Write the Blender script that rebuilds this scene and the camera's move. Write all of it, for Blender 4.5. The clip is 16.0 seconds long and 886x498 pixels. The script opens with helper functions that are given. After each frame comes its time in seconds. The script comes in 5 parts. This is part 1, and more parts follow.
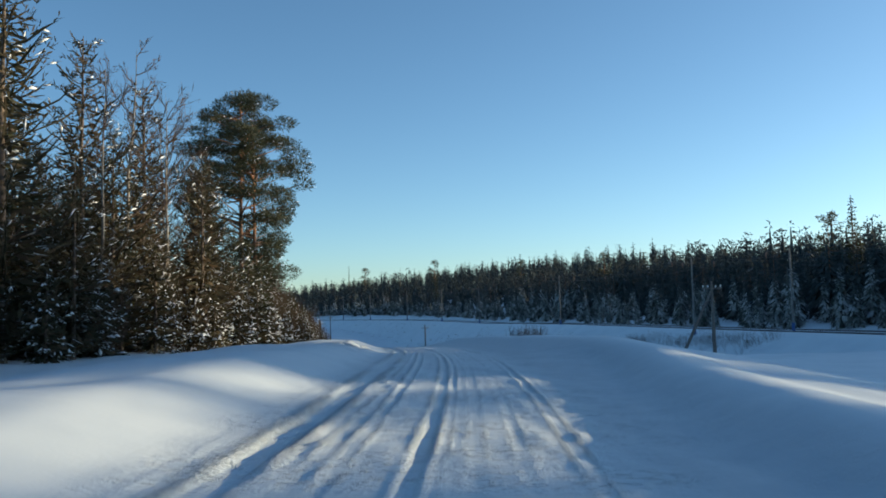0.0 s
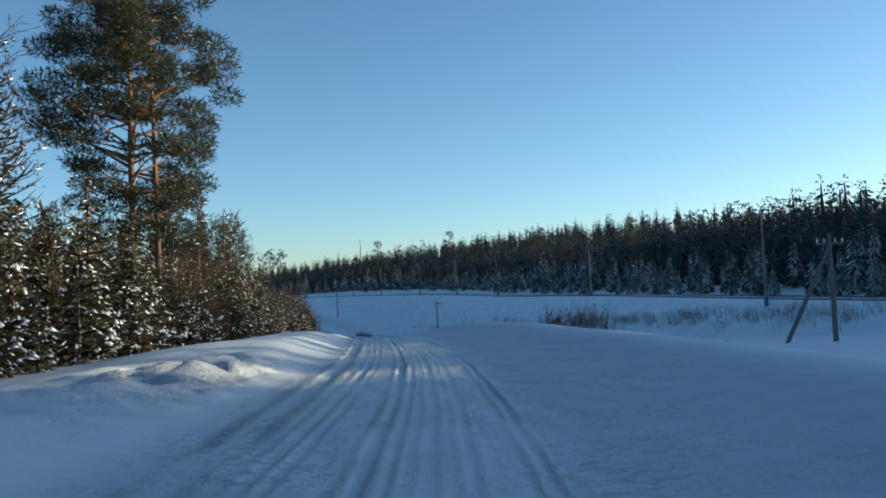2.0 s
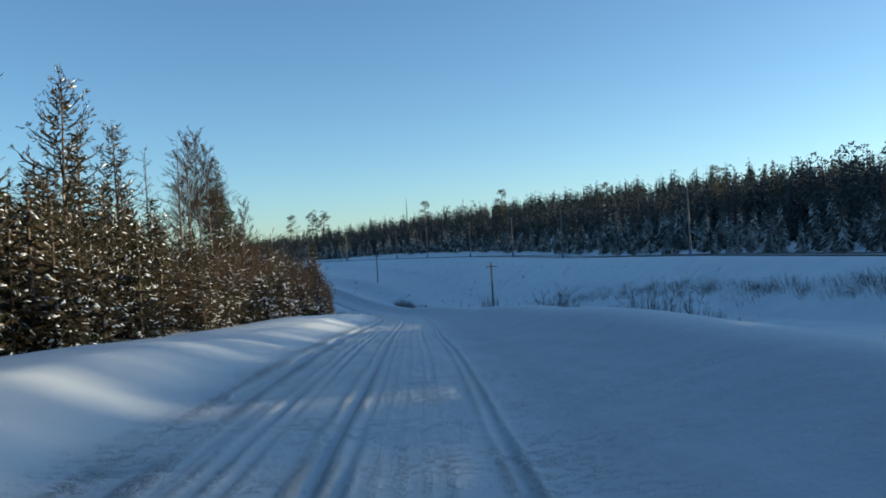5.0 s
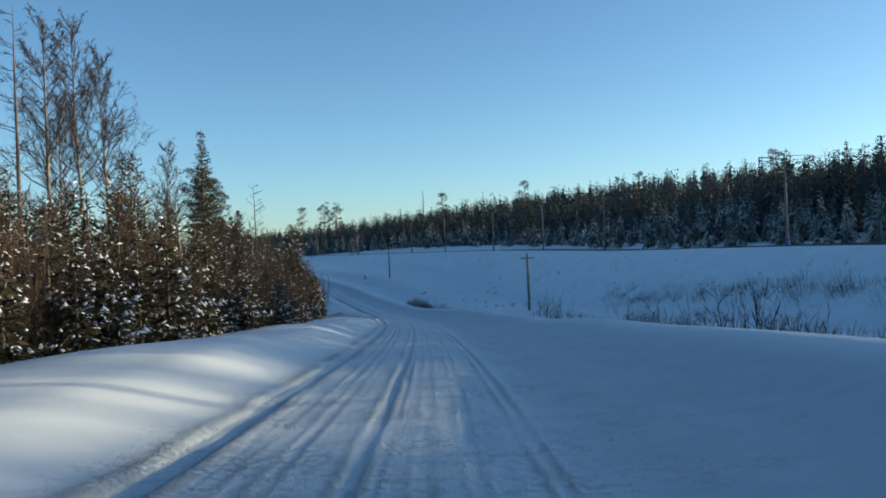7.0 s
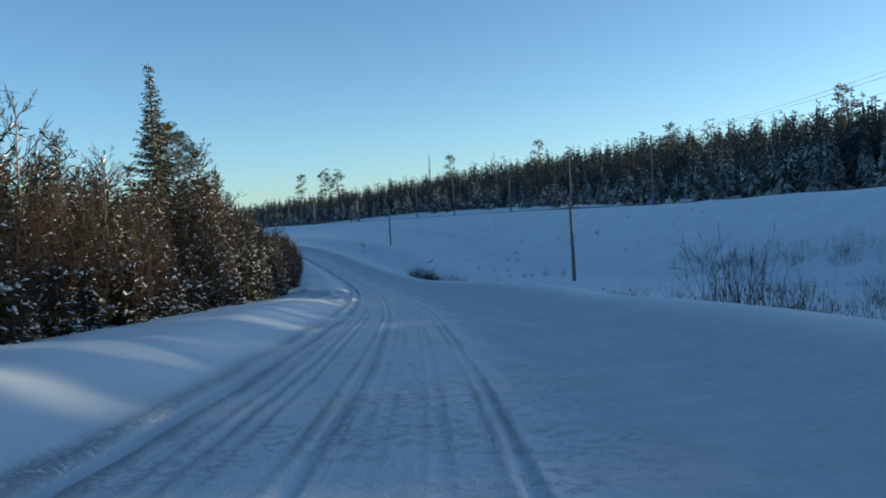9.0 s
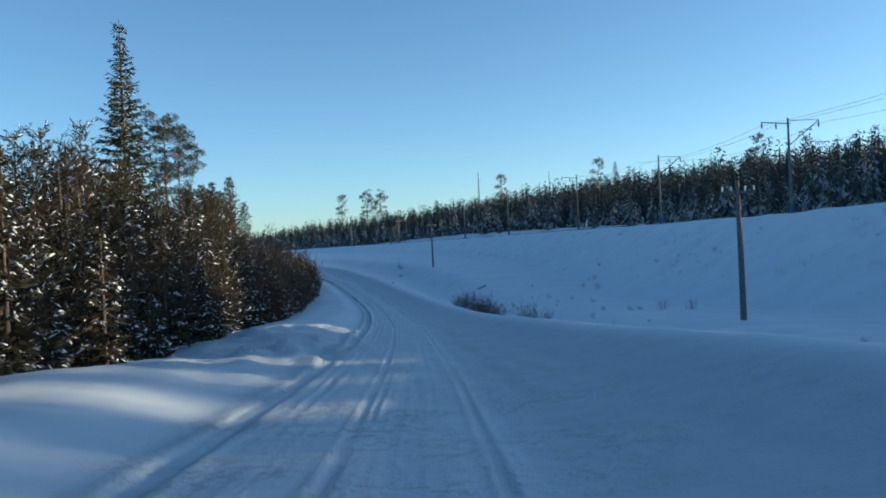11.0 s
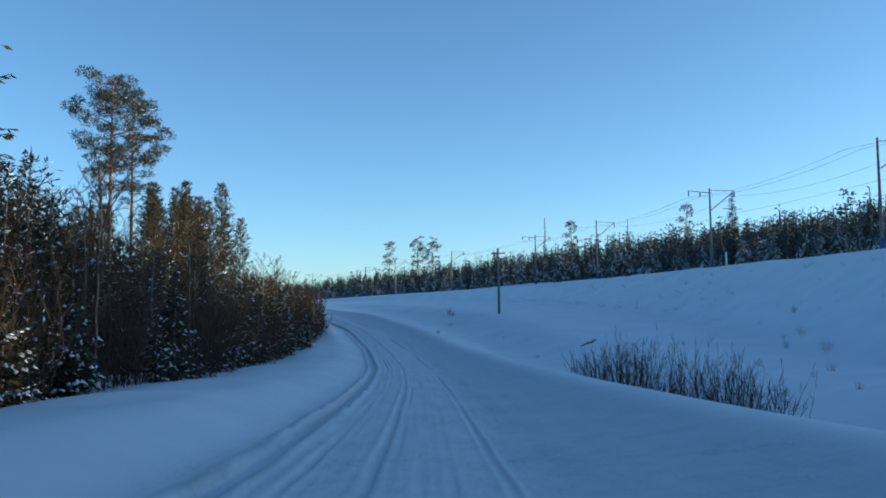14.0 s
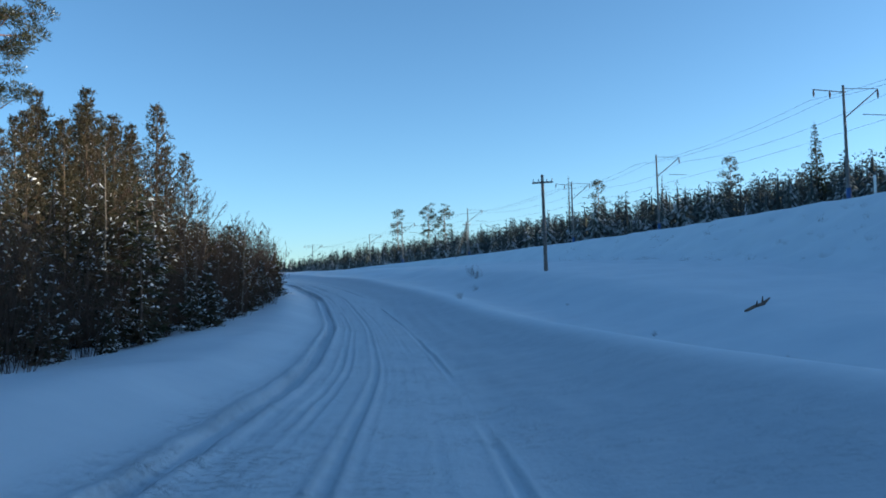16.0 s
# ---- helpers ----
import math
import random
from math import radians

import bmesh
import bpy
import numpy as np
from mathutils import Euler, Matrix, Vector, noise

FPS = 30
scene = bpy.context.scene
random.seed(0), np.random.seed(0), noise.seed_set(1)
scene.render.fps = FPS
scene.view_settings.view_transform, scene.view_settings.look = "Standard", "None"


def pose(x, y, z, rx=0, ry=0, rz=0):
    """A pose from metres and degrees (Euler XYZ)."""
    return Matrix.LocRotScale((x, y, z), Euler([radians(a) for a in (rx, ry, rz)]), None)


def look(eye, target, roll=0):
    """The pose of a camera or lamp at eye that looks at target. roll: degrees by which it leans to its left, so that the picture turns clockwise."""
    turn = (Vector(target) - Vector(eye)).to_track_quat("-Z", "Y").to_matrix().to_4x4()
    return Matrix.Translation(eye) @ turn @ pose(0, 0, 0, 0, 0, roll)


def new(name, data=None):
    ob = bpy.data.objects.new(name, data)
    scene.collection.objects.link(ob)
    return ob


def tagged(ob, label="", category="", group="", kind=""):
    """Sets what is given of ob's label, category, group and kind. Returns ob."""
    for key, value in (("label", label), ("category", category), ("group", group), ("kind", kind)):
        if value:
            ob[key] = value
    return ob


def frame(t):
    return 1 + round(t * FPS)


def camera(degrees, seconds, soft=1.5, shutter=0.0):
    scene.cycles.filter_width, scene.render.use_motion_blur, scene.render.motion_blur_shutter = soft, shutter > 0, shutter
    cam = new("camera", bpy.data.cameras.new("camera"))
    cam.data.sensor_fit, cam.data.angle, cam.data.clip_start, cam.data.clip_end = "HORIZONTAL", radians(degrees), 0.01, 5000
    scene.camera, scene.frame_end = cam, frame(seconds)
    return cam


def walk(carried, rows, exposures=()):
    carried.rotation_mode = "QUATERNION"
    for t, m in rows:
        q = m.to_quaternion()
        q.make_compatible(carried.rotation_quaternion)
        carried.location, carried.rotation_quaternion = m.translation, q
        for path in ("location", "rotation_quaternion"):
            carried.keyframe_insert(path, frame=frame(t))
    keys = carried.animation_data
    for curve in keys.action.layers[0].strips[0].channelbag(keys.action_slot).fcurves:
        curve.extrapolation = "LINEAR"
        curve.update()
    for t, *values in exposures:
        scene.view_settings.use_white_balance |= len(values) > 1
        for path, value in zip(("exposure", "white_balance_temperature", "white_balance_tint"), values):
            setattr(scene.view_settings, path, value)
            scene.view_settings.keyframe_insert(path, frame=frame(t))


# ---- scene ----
cam = camera(56.1, 16.0, 1.8)
PATH = [
    (0, (0.038, 0.0, 11.063), (0.034, 1.994, 11.207), -1.4),
    (0.5, (0.417, 4.506, 11.095), (0.424, 6.499, 11.258), -1.8),
    (1, (0.616, 9.463, 11.073), (0.623, 11.457, 11.224), -0.9),
    (1.5, (0.699, 13.955, 11.007), (0.69, 15.952, 11.128), -1.6),
    (2, (0.693, 19.036, 11.015), (0.647, 21.034, 11.096), -2.7),
    (2.5, (0.632, 23.675, 10.91), (0.576, 25.673, 10.957), -3.1),
    (3, (0.427, 28.572, 10.747), (0.328, 30.569, 10.77), -2.7),
    (3.5, (0.234, 33.086, 10.649), (0.1, 35.082, 10.652), -3.2),
    (4, (-0.111, 38.072, 10.438), (-0.269, 40.066, 10.448), -3.2),
    (6.5, (-2.723, 62.564, 9.555), (-2.909, 64.555, 9.538), -2.7),
    (7, (-3.67, 69.309, 9.06), (-3.88, 71.298, 9.056), -2.4),
    (7.5, (-4.214, 74.876, 8.707), (-4.444, 76.86, 8.604), -2.8),
    (8, (-4.912, 81.521, 8.301), (-5.112, 83.506, 8.158), -2.0),
    (8.5, (-5.801, 87.906, 7.91), (-6.005, 89.895, 7.862), -1.6),
    (8.7, (-6.113, 90.614, 7.663), (-6.319, 92.602, 7.587), -2.6),
    (10.8, (-10.371, 119.101, 5.714), (-10.694, 121.074, 5.694), -3.4),
    (11, (-10.918, 121.819, 5.542), (-11.259, 123.79, 5.543), -2.6),
    (11.5, (-12.09, 127.539, 5.071), (-12.458, 129.505, 5.106), -1.9),
    (12, (-13.616, 134.946, 4.604), (-14.0, 136.907, 4.683), -2.3),
    (12.5, (-14.925, 141.028, 4.244), (-15.317, 142.985, 4.371), -1.7),
    (13, (-16.578, 148.25, 3.716), (-16.99, 150.204, 3.823), -2.1),
    (13.5, (-18.222, 154.621, 3.4), (-18.66, 156.568, 3.53), -2.2),
    (14, (-19.825, 161.848, 2.958), (-20.288, 163.788, 3.112), -0.6),
    (14.5, (-21.392, 168.315, 2.62), (-21.86, 170.251, 2.801), -0.8),
    (15, (-23.289, 175.294, 2.234), (-23.806, 177.215, 2.438), -0.9),
    (15.5, (-24.995, 181.732, 1.827), (-25.514, 183.656, 2.005), -1.2),
    (16, (-26.979, 189.085, 1.705), (-27.471, 191.021, 1.803), -1.8),
]
walk(cam, [(t, look(eye, target, roll)) for t, eye, target, roll in PATH], exposures=[(0, 0.95, 5500, -2), (4, 0.95, 5400, -2), (8, 0.97, 5400, -2), (11, 1.06, 5250, -2), (13.5, 1.15, 5150, -2), (16, 1.22, 5100, -2)])

# ---- world, sun, exposure ----
SUN_AZ, SUN_EL = radians(74), radians(8.8)      # to the right of +y, above the horizon
world = bpy.data.worlds.new("winter_sky")
scene.world = world
world.use_nodes = True
wn = world.node_tree.nodes
sky = wn.new("ShaderNodeTexSky")
sky.sky_type = "NISHITA"
sky.sun_disc = False
sky.sun_elevation, sky.sun_rotation = SUN_EL, SUN_AZ
sky.altitude, sky.air_density, sky.dust_density, sky.ozone_density = 2500, 1.0, 4.0, 1.5
wn["Background"].inputs["Strength"].default_value = 0.10
world.node_tree.links.new(sky.outputs[0], wn["Background"].inputs[0])
sun_data = bpy.data.lights.new("sun", "SUN")
sun_data.energy, sun_data.angle, sun_data.color = 4.4, radians(0.6), (1.0, 0.71, 0.40)
sun = new("sun", sun_data)
SUN_DIR = Vector((math.sin(SUN_AZ) * math.cos(SUN_EL), math.cos(SUN_AZ) * math.cos(SUN_EL), math.sin(SUN_EL)))
sun.matrix_world = look((60, 60, 80), Vector((60, 60, 80)) - SUN_DIR)


# ---- materials ----
def material(name):
    m = bpy.data.materials.new(name)
    m.use_nodes = True
    return m, m.node_tree.nodes, m.node_tree.links, m.node_tree.nodes["Principled BSDF"]


def noise_node(n, l, scale, detail=4.0, rough=0.55, coord="Object"):
    tc = n.new("ShaderNodeTexCoord")
    t = n.new("ShaderNodeTexNoise")
    t.inputs["Scale"].default_value, t.inputs["Detail"].default_value, t.inputs["Roughness"].default_value = scale, detail, rough
    l.new(tc.outputs[coord], t.inputs["Vector"])
    return t.outputs["Fac"]


def ramp(n, l, src, stops):
    r = n.new("ShaderNodeValToRGB")
    els = r.color_ramp.elements
    while len(els) < len(stops):
        els.new(0.5)
    for e, (p, c) in zip(els, stops):
        e.position, e.color = p, (*c, 1)
    l.new(src, r.inputs[0])
    return r.outputs[0]


def math_node(n, l, op, a, b=None, clamp=False):
    m = n.new("ShaderNodeMath")
    m.operation, m.use_clamp = op, clamp
    for i, v in enumerate((a, b)):
        if v is None:
            continue
        if isinstance(v, (int, float)):
            m.inputs[i].default_value = v
        else:
            l.new(v, m.inputs[i])
    return m.outputs[0]


def mix_color(n, l, fac, a, b):
    m = n.new("ShaderNodeMix")
    m.data_type = "RGBA"
    for sock, v in ((m.inputs[0], fac), (m.inputs[6], a), (m.inputs[7], b)):
        if isinstance(v, (int, float)):
            sock.default_value = v
        elif isinstance(v, tuple):
            sock.default_value = (*v, 1)
        else:
            l.new(v, sock)
    return m.outputs[2]


def bump(n, l, p, heights, strength=0.5):
    """heights: (socket, distance) pairs, stacked."""
    last = None
    for h, dist in heights:
        b = n.new("ShaderNodeBump")
        b.inputs["Strength"].default_value, b.inputs["Distance"].default_value = strength, dist
        l.new(h, b.inputs["Height"])
        if last:
            l.new(last, b.inputs["Normal"])
        last = b.outputs[0]
    l.new(last, p.inputs["Normal"])


def plain(name, stops, scale, rough=0.8, metal=0.0, bump_d=0.004):
    m, n, l, p = material(name)
    f = noise_node(n, l, scale)
    l.new(ramp(n, l, f, stops), p.inputs["Base Color"])
    p.inputs["Roughness"].default_value, p.inputs["Metallic"].default_value = rough, metal
    bump(n, l, p, [(f, bump_d)])
    return m


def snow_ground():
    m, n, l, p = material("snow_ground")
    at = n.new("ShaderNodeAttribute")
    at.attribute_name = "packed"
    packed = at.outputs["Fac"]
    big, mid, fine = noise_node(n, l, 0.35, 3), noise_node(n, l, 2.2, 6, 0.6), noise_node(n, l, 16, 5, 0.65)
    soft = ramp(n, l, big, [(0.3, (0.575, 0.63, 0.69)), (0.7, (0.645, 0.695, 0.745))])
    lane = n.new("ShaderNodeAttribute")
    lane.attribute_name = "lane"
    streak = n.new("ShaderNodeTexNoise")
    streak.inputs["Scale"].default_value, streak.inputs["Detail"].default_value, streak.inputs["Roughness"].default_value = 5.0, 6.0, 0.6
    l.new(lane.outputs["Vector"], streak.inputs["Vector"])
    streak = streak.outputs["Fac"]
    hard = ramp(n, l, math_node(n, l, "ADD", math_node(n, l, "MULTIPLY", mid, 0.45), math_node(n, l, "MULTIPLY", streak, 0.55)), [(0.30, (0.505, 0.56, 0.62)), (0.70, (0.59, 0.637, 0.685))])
    # greyer snow on the rise from the lane to the right bank's crest
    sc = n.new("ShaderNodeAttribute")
    sc.attribute_name = "bank_face"
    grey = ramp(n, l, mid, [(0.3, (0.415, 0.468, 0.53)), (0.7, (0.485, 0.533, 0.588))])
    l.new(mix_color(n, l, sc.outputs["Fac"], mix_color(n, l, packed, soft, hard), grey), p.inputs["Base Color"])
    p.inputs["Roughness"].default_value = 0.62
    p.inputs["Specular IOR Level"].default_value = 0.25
    rough_mid = math_node(n, l, "MULTIPLY", mid, math_node(n, l, "ADD", math_node(n, l, "MULTIPLY", packed, 0.5), 0.10))
    rough_fine = math_node(n, l, "MULTIPLY", fine, math_node(n, l, "ADD", math_node(n, l, "MULTIPLY", packed, 0.8), 0.2))
    rough_streak = math_node(n, l, "MULTIPLY", streak, packed)
    clod = math_node(n, l, "MULTIPLY", math_node(n, l, "SUBTRACT", noise_node(n, l, 7.0, 8, 0.72), 0.52), 5.0, True)
    clod = math_node(n, l, "MULTIPLY", clod, math_node(n, l, "MULTIPLY", packed, math_node(n, l, "MULTIPLY", math_node(n, l, "SUBTRACT", noise_node(n, l, 0.8, 3), 0.42), 5.0, True)))
    cr = n.new("ShaderNodeAttribute")
    cr.attribute_name = "crumbs"
    crumbs = math_node(n, l, "MULTIPLY", math_node(n, l, "MULTIPLY", math_node(n, l, "SUBTRACT", noise_node(n, l, 8.0, 7, 0.7), 0.42), 3.0, True), cr.outputs["Fac"])
    bump(n, l, p, [(crumbs, 0.11), (clod, 0.03), (big, 0.10), (rough_mid, 0.05), (rough_streak, 0.012), (rough_fine, 0.015)], 0.7)
    return m


def snowy(name, stops, snow, nz=0.35, scale=2.6, rough=0.75, cover=1.0, edge=9.0, thin=0.35):
    """Needles, twigs or bark with snow caught on what faces upward. snow: how much of it is covered."""
    m, n, l, p = material(name)
    info = n.new("ShaderNodeObjectInfo")
    geo = n.new("ShaderNodeNewGeometry")
    tint = math_node(n, l, "ADD", math_node(n, l, "MULTIPLY", geo.outputs["Random Per Island"], 0.75), math_node(n, l, "MULTIPLY", info.outputs["Random"], 0.25))
    green = ramp(n, l, tint, stops)
    sep = n.new("ShaderNodeSeparateXYZ")
    l.new(geo.outputs["Normal"], sep.inputs[0])
    up = math_node(n, l, "MULTIPLY", math_node(n, l, "SUBTRACT", sep.outputs[2], nz), 4.0, True)
    patch = math_node(n, l, "MULTIPLY", math_node(n, l, "SUBTRACT", noise_node(n, l, scale, 3), 1.0 - snow), edge, True)
    tone = mix_color(n, l, math_node(n, l, "MULTIPLY", math_node(n, l, "MULTIPLY", up, patch), cover), green, (0.82, 0.85, 0.88))
    l.new(tone, p.inputs["Base Color"])
    p.inputs["Roughness"].default_value = rough
    p.inputs["Specular IOR Level"].default_value = 0.2
    # thin needles let some light through
    through_light, both = n.new("ShaderNodeBsdfTranslucent"), n.new("ShaderNodeMixShader")
    l.new(tone, through_light.inputs["Color"])
    both.inputs[0].default_value = thin
    l.new(p.outputs[0], both.inputs[1])
    l.new(through_light.outputs[0], both.inputs[2])
    l.new(both.outputs[0], n["Material Output"].inputs["Surface"])
    return m


def pine_bark():
    m, n, l, p = material("pine_bark")
    tc = n.new("ShaderNodeTexCoord")
    sep = n.new("ShaderNodeSeparateXYZ")
    l.new(tc.outputs["Generated"], sep.inputs[0])
    f = noise_node(n, l, 5, 6, 0.65)
    grey = ramp(n, l, f, [(0.3, (0.05, 0.035, 0.028)), (0.7, (0.16, 0.11, 0.085))])
    rust = ramp(n, l, f, [(0.3, (0.13, 0.062, 0.030)), (0.7, (0.28, 0.135, 0.06))])
    up = math_node(n, l, "MULTIPLY", math_node(n, l, "SUBTRACT", sep.outputs[2], 0.32), 4.0, True)
    l.new(mix_color(n, l, up, grey, rust), p.inputs["Base Color"])
    p.inputs["Roughness"].default_value = 0.9
    bump(n, l, p, [(f, 0.03)])
    return m


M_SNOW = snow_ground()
M_LOAD = plain("snow_load", [(0.3, (0.80, 0.83, 0.87)), (0.7, (0.88, 0.89, 0.91))], 6, 0.65, 0, 0.02)
M_SPRUCE = snowy("spruce_needles", [(0.0, (0.036, 0.045, 0.024)), (0.5, (0.066, 0.070, 0.037)), (1.0, (0.115, 0.092, 0.056))], 0.46, 0.45, 2.2, 0.75, 0.8)
M_YOUNG = snowy("young_conifer_needles", [(0.0, (0.040, 0.042, 0.025)), (0.5, (0.072, 0.064, 0.038)), (1.0, (0.125, 0.085, 0.055))], 0.43, 0.5, 2.0, 0.75, 0.75)
M_PINE = snowy("pine_needles", [(0.0, (0.031, 0.039, 0.025)), (0.5, (0.056, 0.065, 0.039)), (1.0, (0.096, 0.085, 0.050))], 0.40)
# far conifers: distance haze is put into the needles as a bluish tint
M_FAR = snowy("haze_tinted_needles", [(0.0, (0.024, 0.034, 0.036)), (0.5, (0.040, 0.052, 0.054)), (1.0, (0.064, 0.070, 0.066))], 0.42, 0.25, 0.5, 0.75, 0.30, 4.0, 0.08)
M_FROST = snowy("frosted_spruce_needles", [(0.0, (0.036, 0.050, 0.044)), (0.5, (0.070, 0.082, 0.074)), (1.0, (0.130, 0.132, 0.122))], 0.60, 0.15, 0.6, 0.75, 0.50, 4.0, 0.12)
M_BARK = plain("grey_bark", [(0.3, (0.06, 0.045, 0.036)), (0.7, (0.17, 0.13, 0.10))], 7, 0.9, 0, 0.02)
M_PALE = plain("pale_bark", [(0.35, (0.10, 0.082, 0.065)), (0.65, (0.29, 0.25, 0.20))], 4, 0.85, 0, 0.01)
M_PINEBARK = pine_bark()
M_TWIG = snowy("bare_twigs", [(0.0, (0.056, 0.040, 0.031)), (0.5, (0.098, 0.067, 0.048)), (1.0, (0.150, 0.102, 0.072))], 0.34, 0.3)
M_WILLOW = snowy("willow_twigs", [(0.0, (0.042, 0.034, 0.031)), (0.5, (0.072, 0.056, 0.048)), (1.0, (0.120, 0.090, 0.066))], 0.33, 0.4)
M_WOOD = plain("weathered_wood", [(0.3, (0.07, 0.06, 0.055)), (0.7, (0.20, 0.18, 0.16))], 9, 0.85, 0, 0.01)
M_CONCRETE = plain("concrete", [(0.3, (0.09, 0.088, 0.085)), (0.7, (0.18, 0.175, 0.17))], 5, 0.85, 0, 0.004)
M_BLUE = plain("blue_paint", [(0.3, (0.02, 0.05, 0.16)), (0.7, (0.04, 0.09, 0.26))], 6, 0.6)
M_STEEL = plain("dark_steel", [(0.3, (0.05, 0.045, 0.04)), (0.7, (0.11, 0.10, 0.09))], 8, 0.55, 0.7)
M_GLASS = plain("brown_porcelain", [(0.3, (0.10, 0.05, 0.03)), (0.7, (0.16, 0.09, 0.06))], 8, 0.3)
M_WHITE = plain("white_paint", [(0.3, (0.62, 0.63, 0.62)), (0.7, (0.78, 0.78, 0.76))], 8, 0.6)

# ---- the lie of the land ----
ROAD = [  # y, x, z of the middle of the road
    (-150, 0, 9.9), (-60, 0, 9.9), (0, 0.1, 9.84), (9.5, 0.5, 9.85), (19, 0.6, 9.78), (28.5, 0.4, 9.53), (38, -0.1, 9.22), (50, -1.3, 8.8),
    (62.5, -2.7, 8.3), (69.3, -3.6, 7.84), (81.5, -4.95, 7.08), (90.6, -6.1, 6.45), (105, -8.1, 5.45), (119, -10.4, 4.5), (127.5, -12.1, 3.85),
    (135, -13.6, 3.38), (148, -16.5, 2.5), (162, -19.8, 1.74), (175, -23.2, 1.0), (189, -27, 0.45), (205, -31.8, 0.05), (222, -38, 0.3),
    (240, -46, 1.4), (258, -56, 2.5), (278, -70, 3.5), (300, -90, 4.5), (330, -120, 5.3), (400, -190, 6), (600, -390, 6), (3500, -3290, 6)]
RAIL = [  # y, x of the middle of the railway
    (-200, 112), (0, 62), (50, 49), (95, 36.5), (151, 24), (199, 11.5), (235, 2), (261, -8.5), (290, -22.5), (308, -34), (340, -57), (372, -84), (425, -124),
    (600, -260), (3500, -2600)]
CREST = 7.75
BED = [(150, 7.75), (199, 7.35), (236, 7.55), (262, 7.75)]      # y, height of the railway's bed
# height of the tree tops on the hill beyond the railway, and of the trees themselves, by distance from the track
CANOPY_E = (15, 35, 60, 110, 250)
CANOPY = [(-100, (14, 18.8, 22.9, 27.8, 34)), (150, (14.2, 18.7, 22.9, 27.8, 34)), (200, (14.4, 18.4, 25.4, 28.4, 34.4)), (250, (14.9, 18.4, 24.8, 28.1, 34.8)),
          (300, (15.8, 18.3, 25.2, 28.0, 35.6)), (350, (16.4, 17.8, 24.4, 28.0, 37.5)), (420, (14.5, 17.5, 21.4, 28.2, 41.0)), (520, (14.2, 20.5, 21.6, 29.5, 49.0)), (700, (14.1, 20.5, 21.4, 26.0, 39.5))]
TREE_H = (6.8, 9.6, 11.6, 13.0, 14.0)
GRID = np.arange(-400, 3600, 1.0)


def eased(pairs, k=13):
    v = np.interp(GRID, [p[0] for p in pairs], [p[1] for p in pairs])
    w = np.hanning(k + 2)[1:-1]
    return np.convolve(np.pad(v, k // 2, mode="edge"), w / w.sum(), "valid")


ROAD_X, ROAD_Z = eased([(a, b) for a, b, _ in ROAD]), eased([(a, c) for a, _, c in ROAD])
RAIL_X = eased(RAIL, 31)
ROAD_COS, RAIL_COS = 1 / np.hypot(1, np.gradient(ROAD_X)), 1 / np.hypot(1, np.gradient(RAIL_X))
# how far the ditch lies under the road, and how far the wood's edge stands from it
DROP = [(-50, 0.4), (20, 0.5), (45, 0.9), (65, 1.3), (100, 1.6), (130, 1.2), (160, 0.9), (200, 0.8), (240, 0.5), (300, -0.3), (400, 0)]
FIELD = [(-50, 0.4), (20, 0.5), (45, 0.9), (65, 1.3), (100, 1.5), (130, 0.9), (160, 0.1), (200, -0.2), (245, -0.9), (300, -0.5), (400, 0)]
EDGE = [(-60, 13), (15, 11), (31, 9.4), (47, 7.9), (70, 8.0), (90, 7.6), (110, 6.8), (125, 6.8), (140, 7.2), (165, 7.6), (185, 7.9), (205, 8.0), (216, 6.8), (226, 5.2),
        (242, 4.8), (262, 5.2), (300, 7), (600, 10)]


def along(table, y):
    return np.interp(y, GRID, table)


def waves(x, y, size, seed, n=9):
    """Smooth uneven ground, about -1 to 1, with swells of about the given size."""
    rng = np.random.default_rng(seed)
    out = 0 * x
    for _ in range(n):
        a, k, ph = rng.uniform(0, 6.283), 6.283 / size * rng.uniform(0.6, 1.8), rng.uniform(0, 6.283)
        out = out + np.sin(k * (x * math.cos(a) + y * math.sin(a)) + ph)
    return out / n * 1.6


def step(a, b, v):
    t = np.clip((v - a) / (b - a), 0, 1)
    return t * t * (3 - 2 * t)


def off_road(x, y):
    return (x - along(ROAD_X, y)) * along(ROAD_COS, y)


def off_rail(x, y):
    return (x - along(RAIL_X, y)) * along(RAIL_COS, y)


def hill_ground(e, y):
    """The forest floor beyond the railway."""
    cols = [np.interp(y, [r[0] for r in CANOPY], [r[1][j] - TREE_H[j] for r in CANOPY]) for j in range(len(CANOPY_E))]
    out = cols[0]
    for j in range(len(CANOPY_E) - 1):
        a, b = CANOPY_E[j], CANOPY_E[j + 1]
        out = out + (cols[j + 1] - cols[j]) * np.clip((e - a) / (b - a), 0, 1)
    return out


def make_ruts():
    """Wheel tracks: where, how wide, how deep, and a phase for their wandering."""
    rng = np.random.default_rng(44)
    main = [(-2.15, 0.14, 0.060), (-1.50, 0.06, 0.020), (-1.30, 0.05, 0.018), (-0.70, 0.06, 0.030), (-0.54, 0.04, 0.016), (0.66, 0.045, 0.026)]
    thin = [(c, rng.uniform(0.04, 0.07), rng.uniform(0.005, 0.009)) for c in (-1.78, -0.22, 0.16)]
    return [(c, w, deep, rng.uniform(0, 6.283), rng.integers(100, 999)) for c, w, deep in main + thin]


RUTS = make_ruts()


def rut_drift(y, ph):
    return 0.10 * np.sin(y / 29 + 1.0) + 0.03 * np.sin(y / 21 + ph) + 0.008 * np.sin(y / 7.3 + 2 * ph)


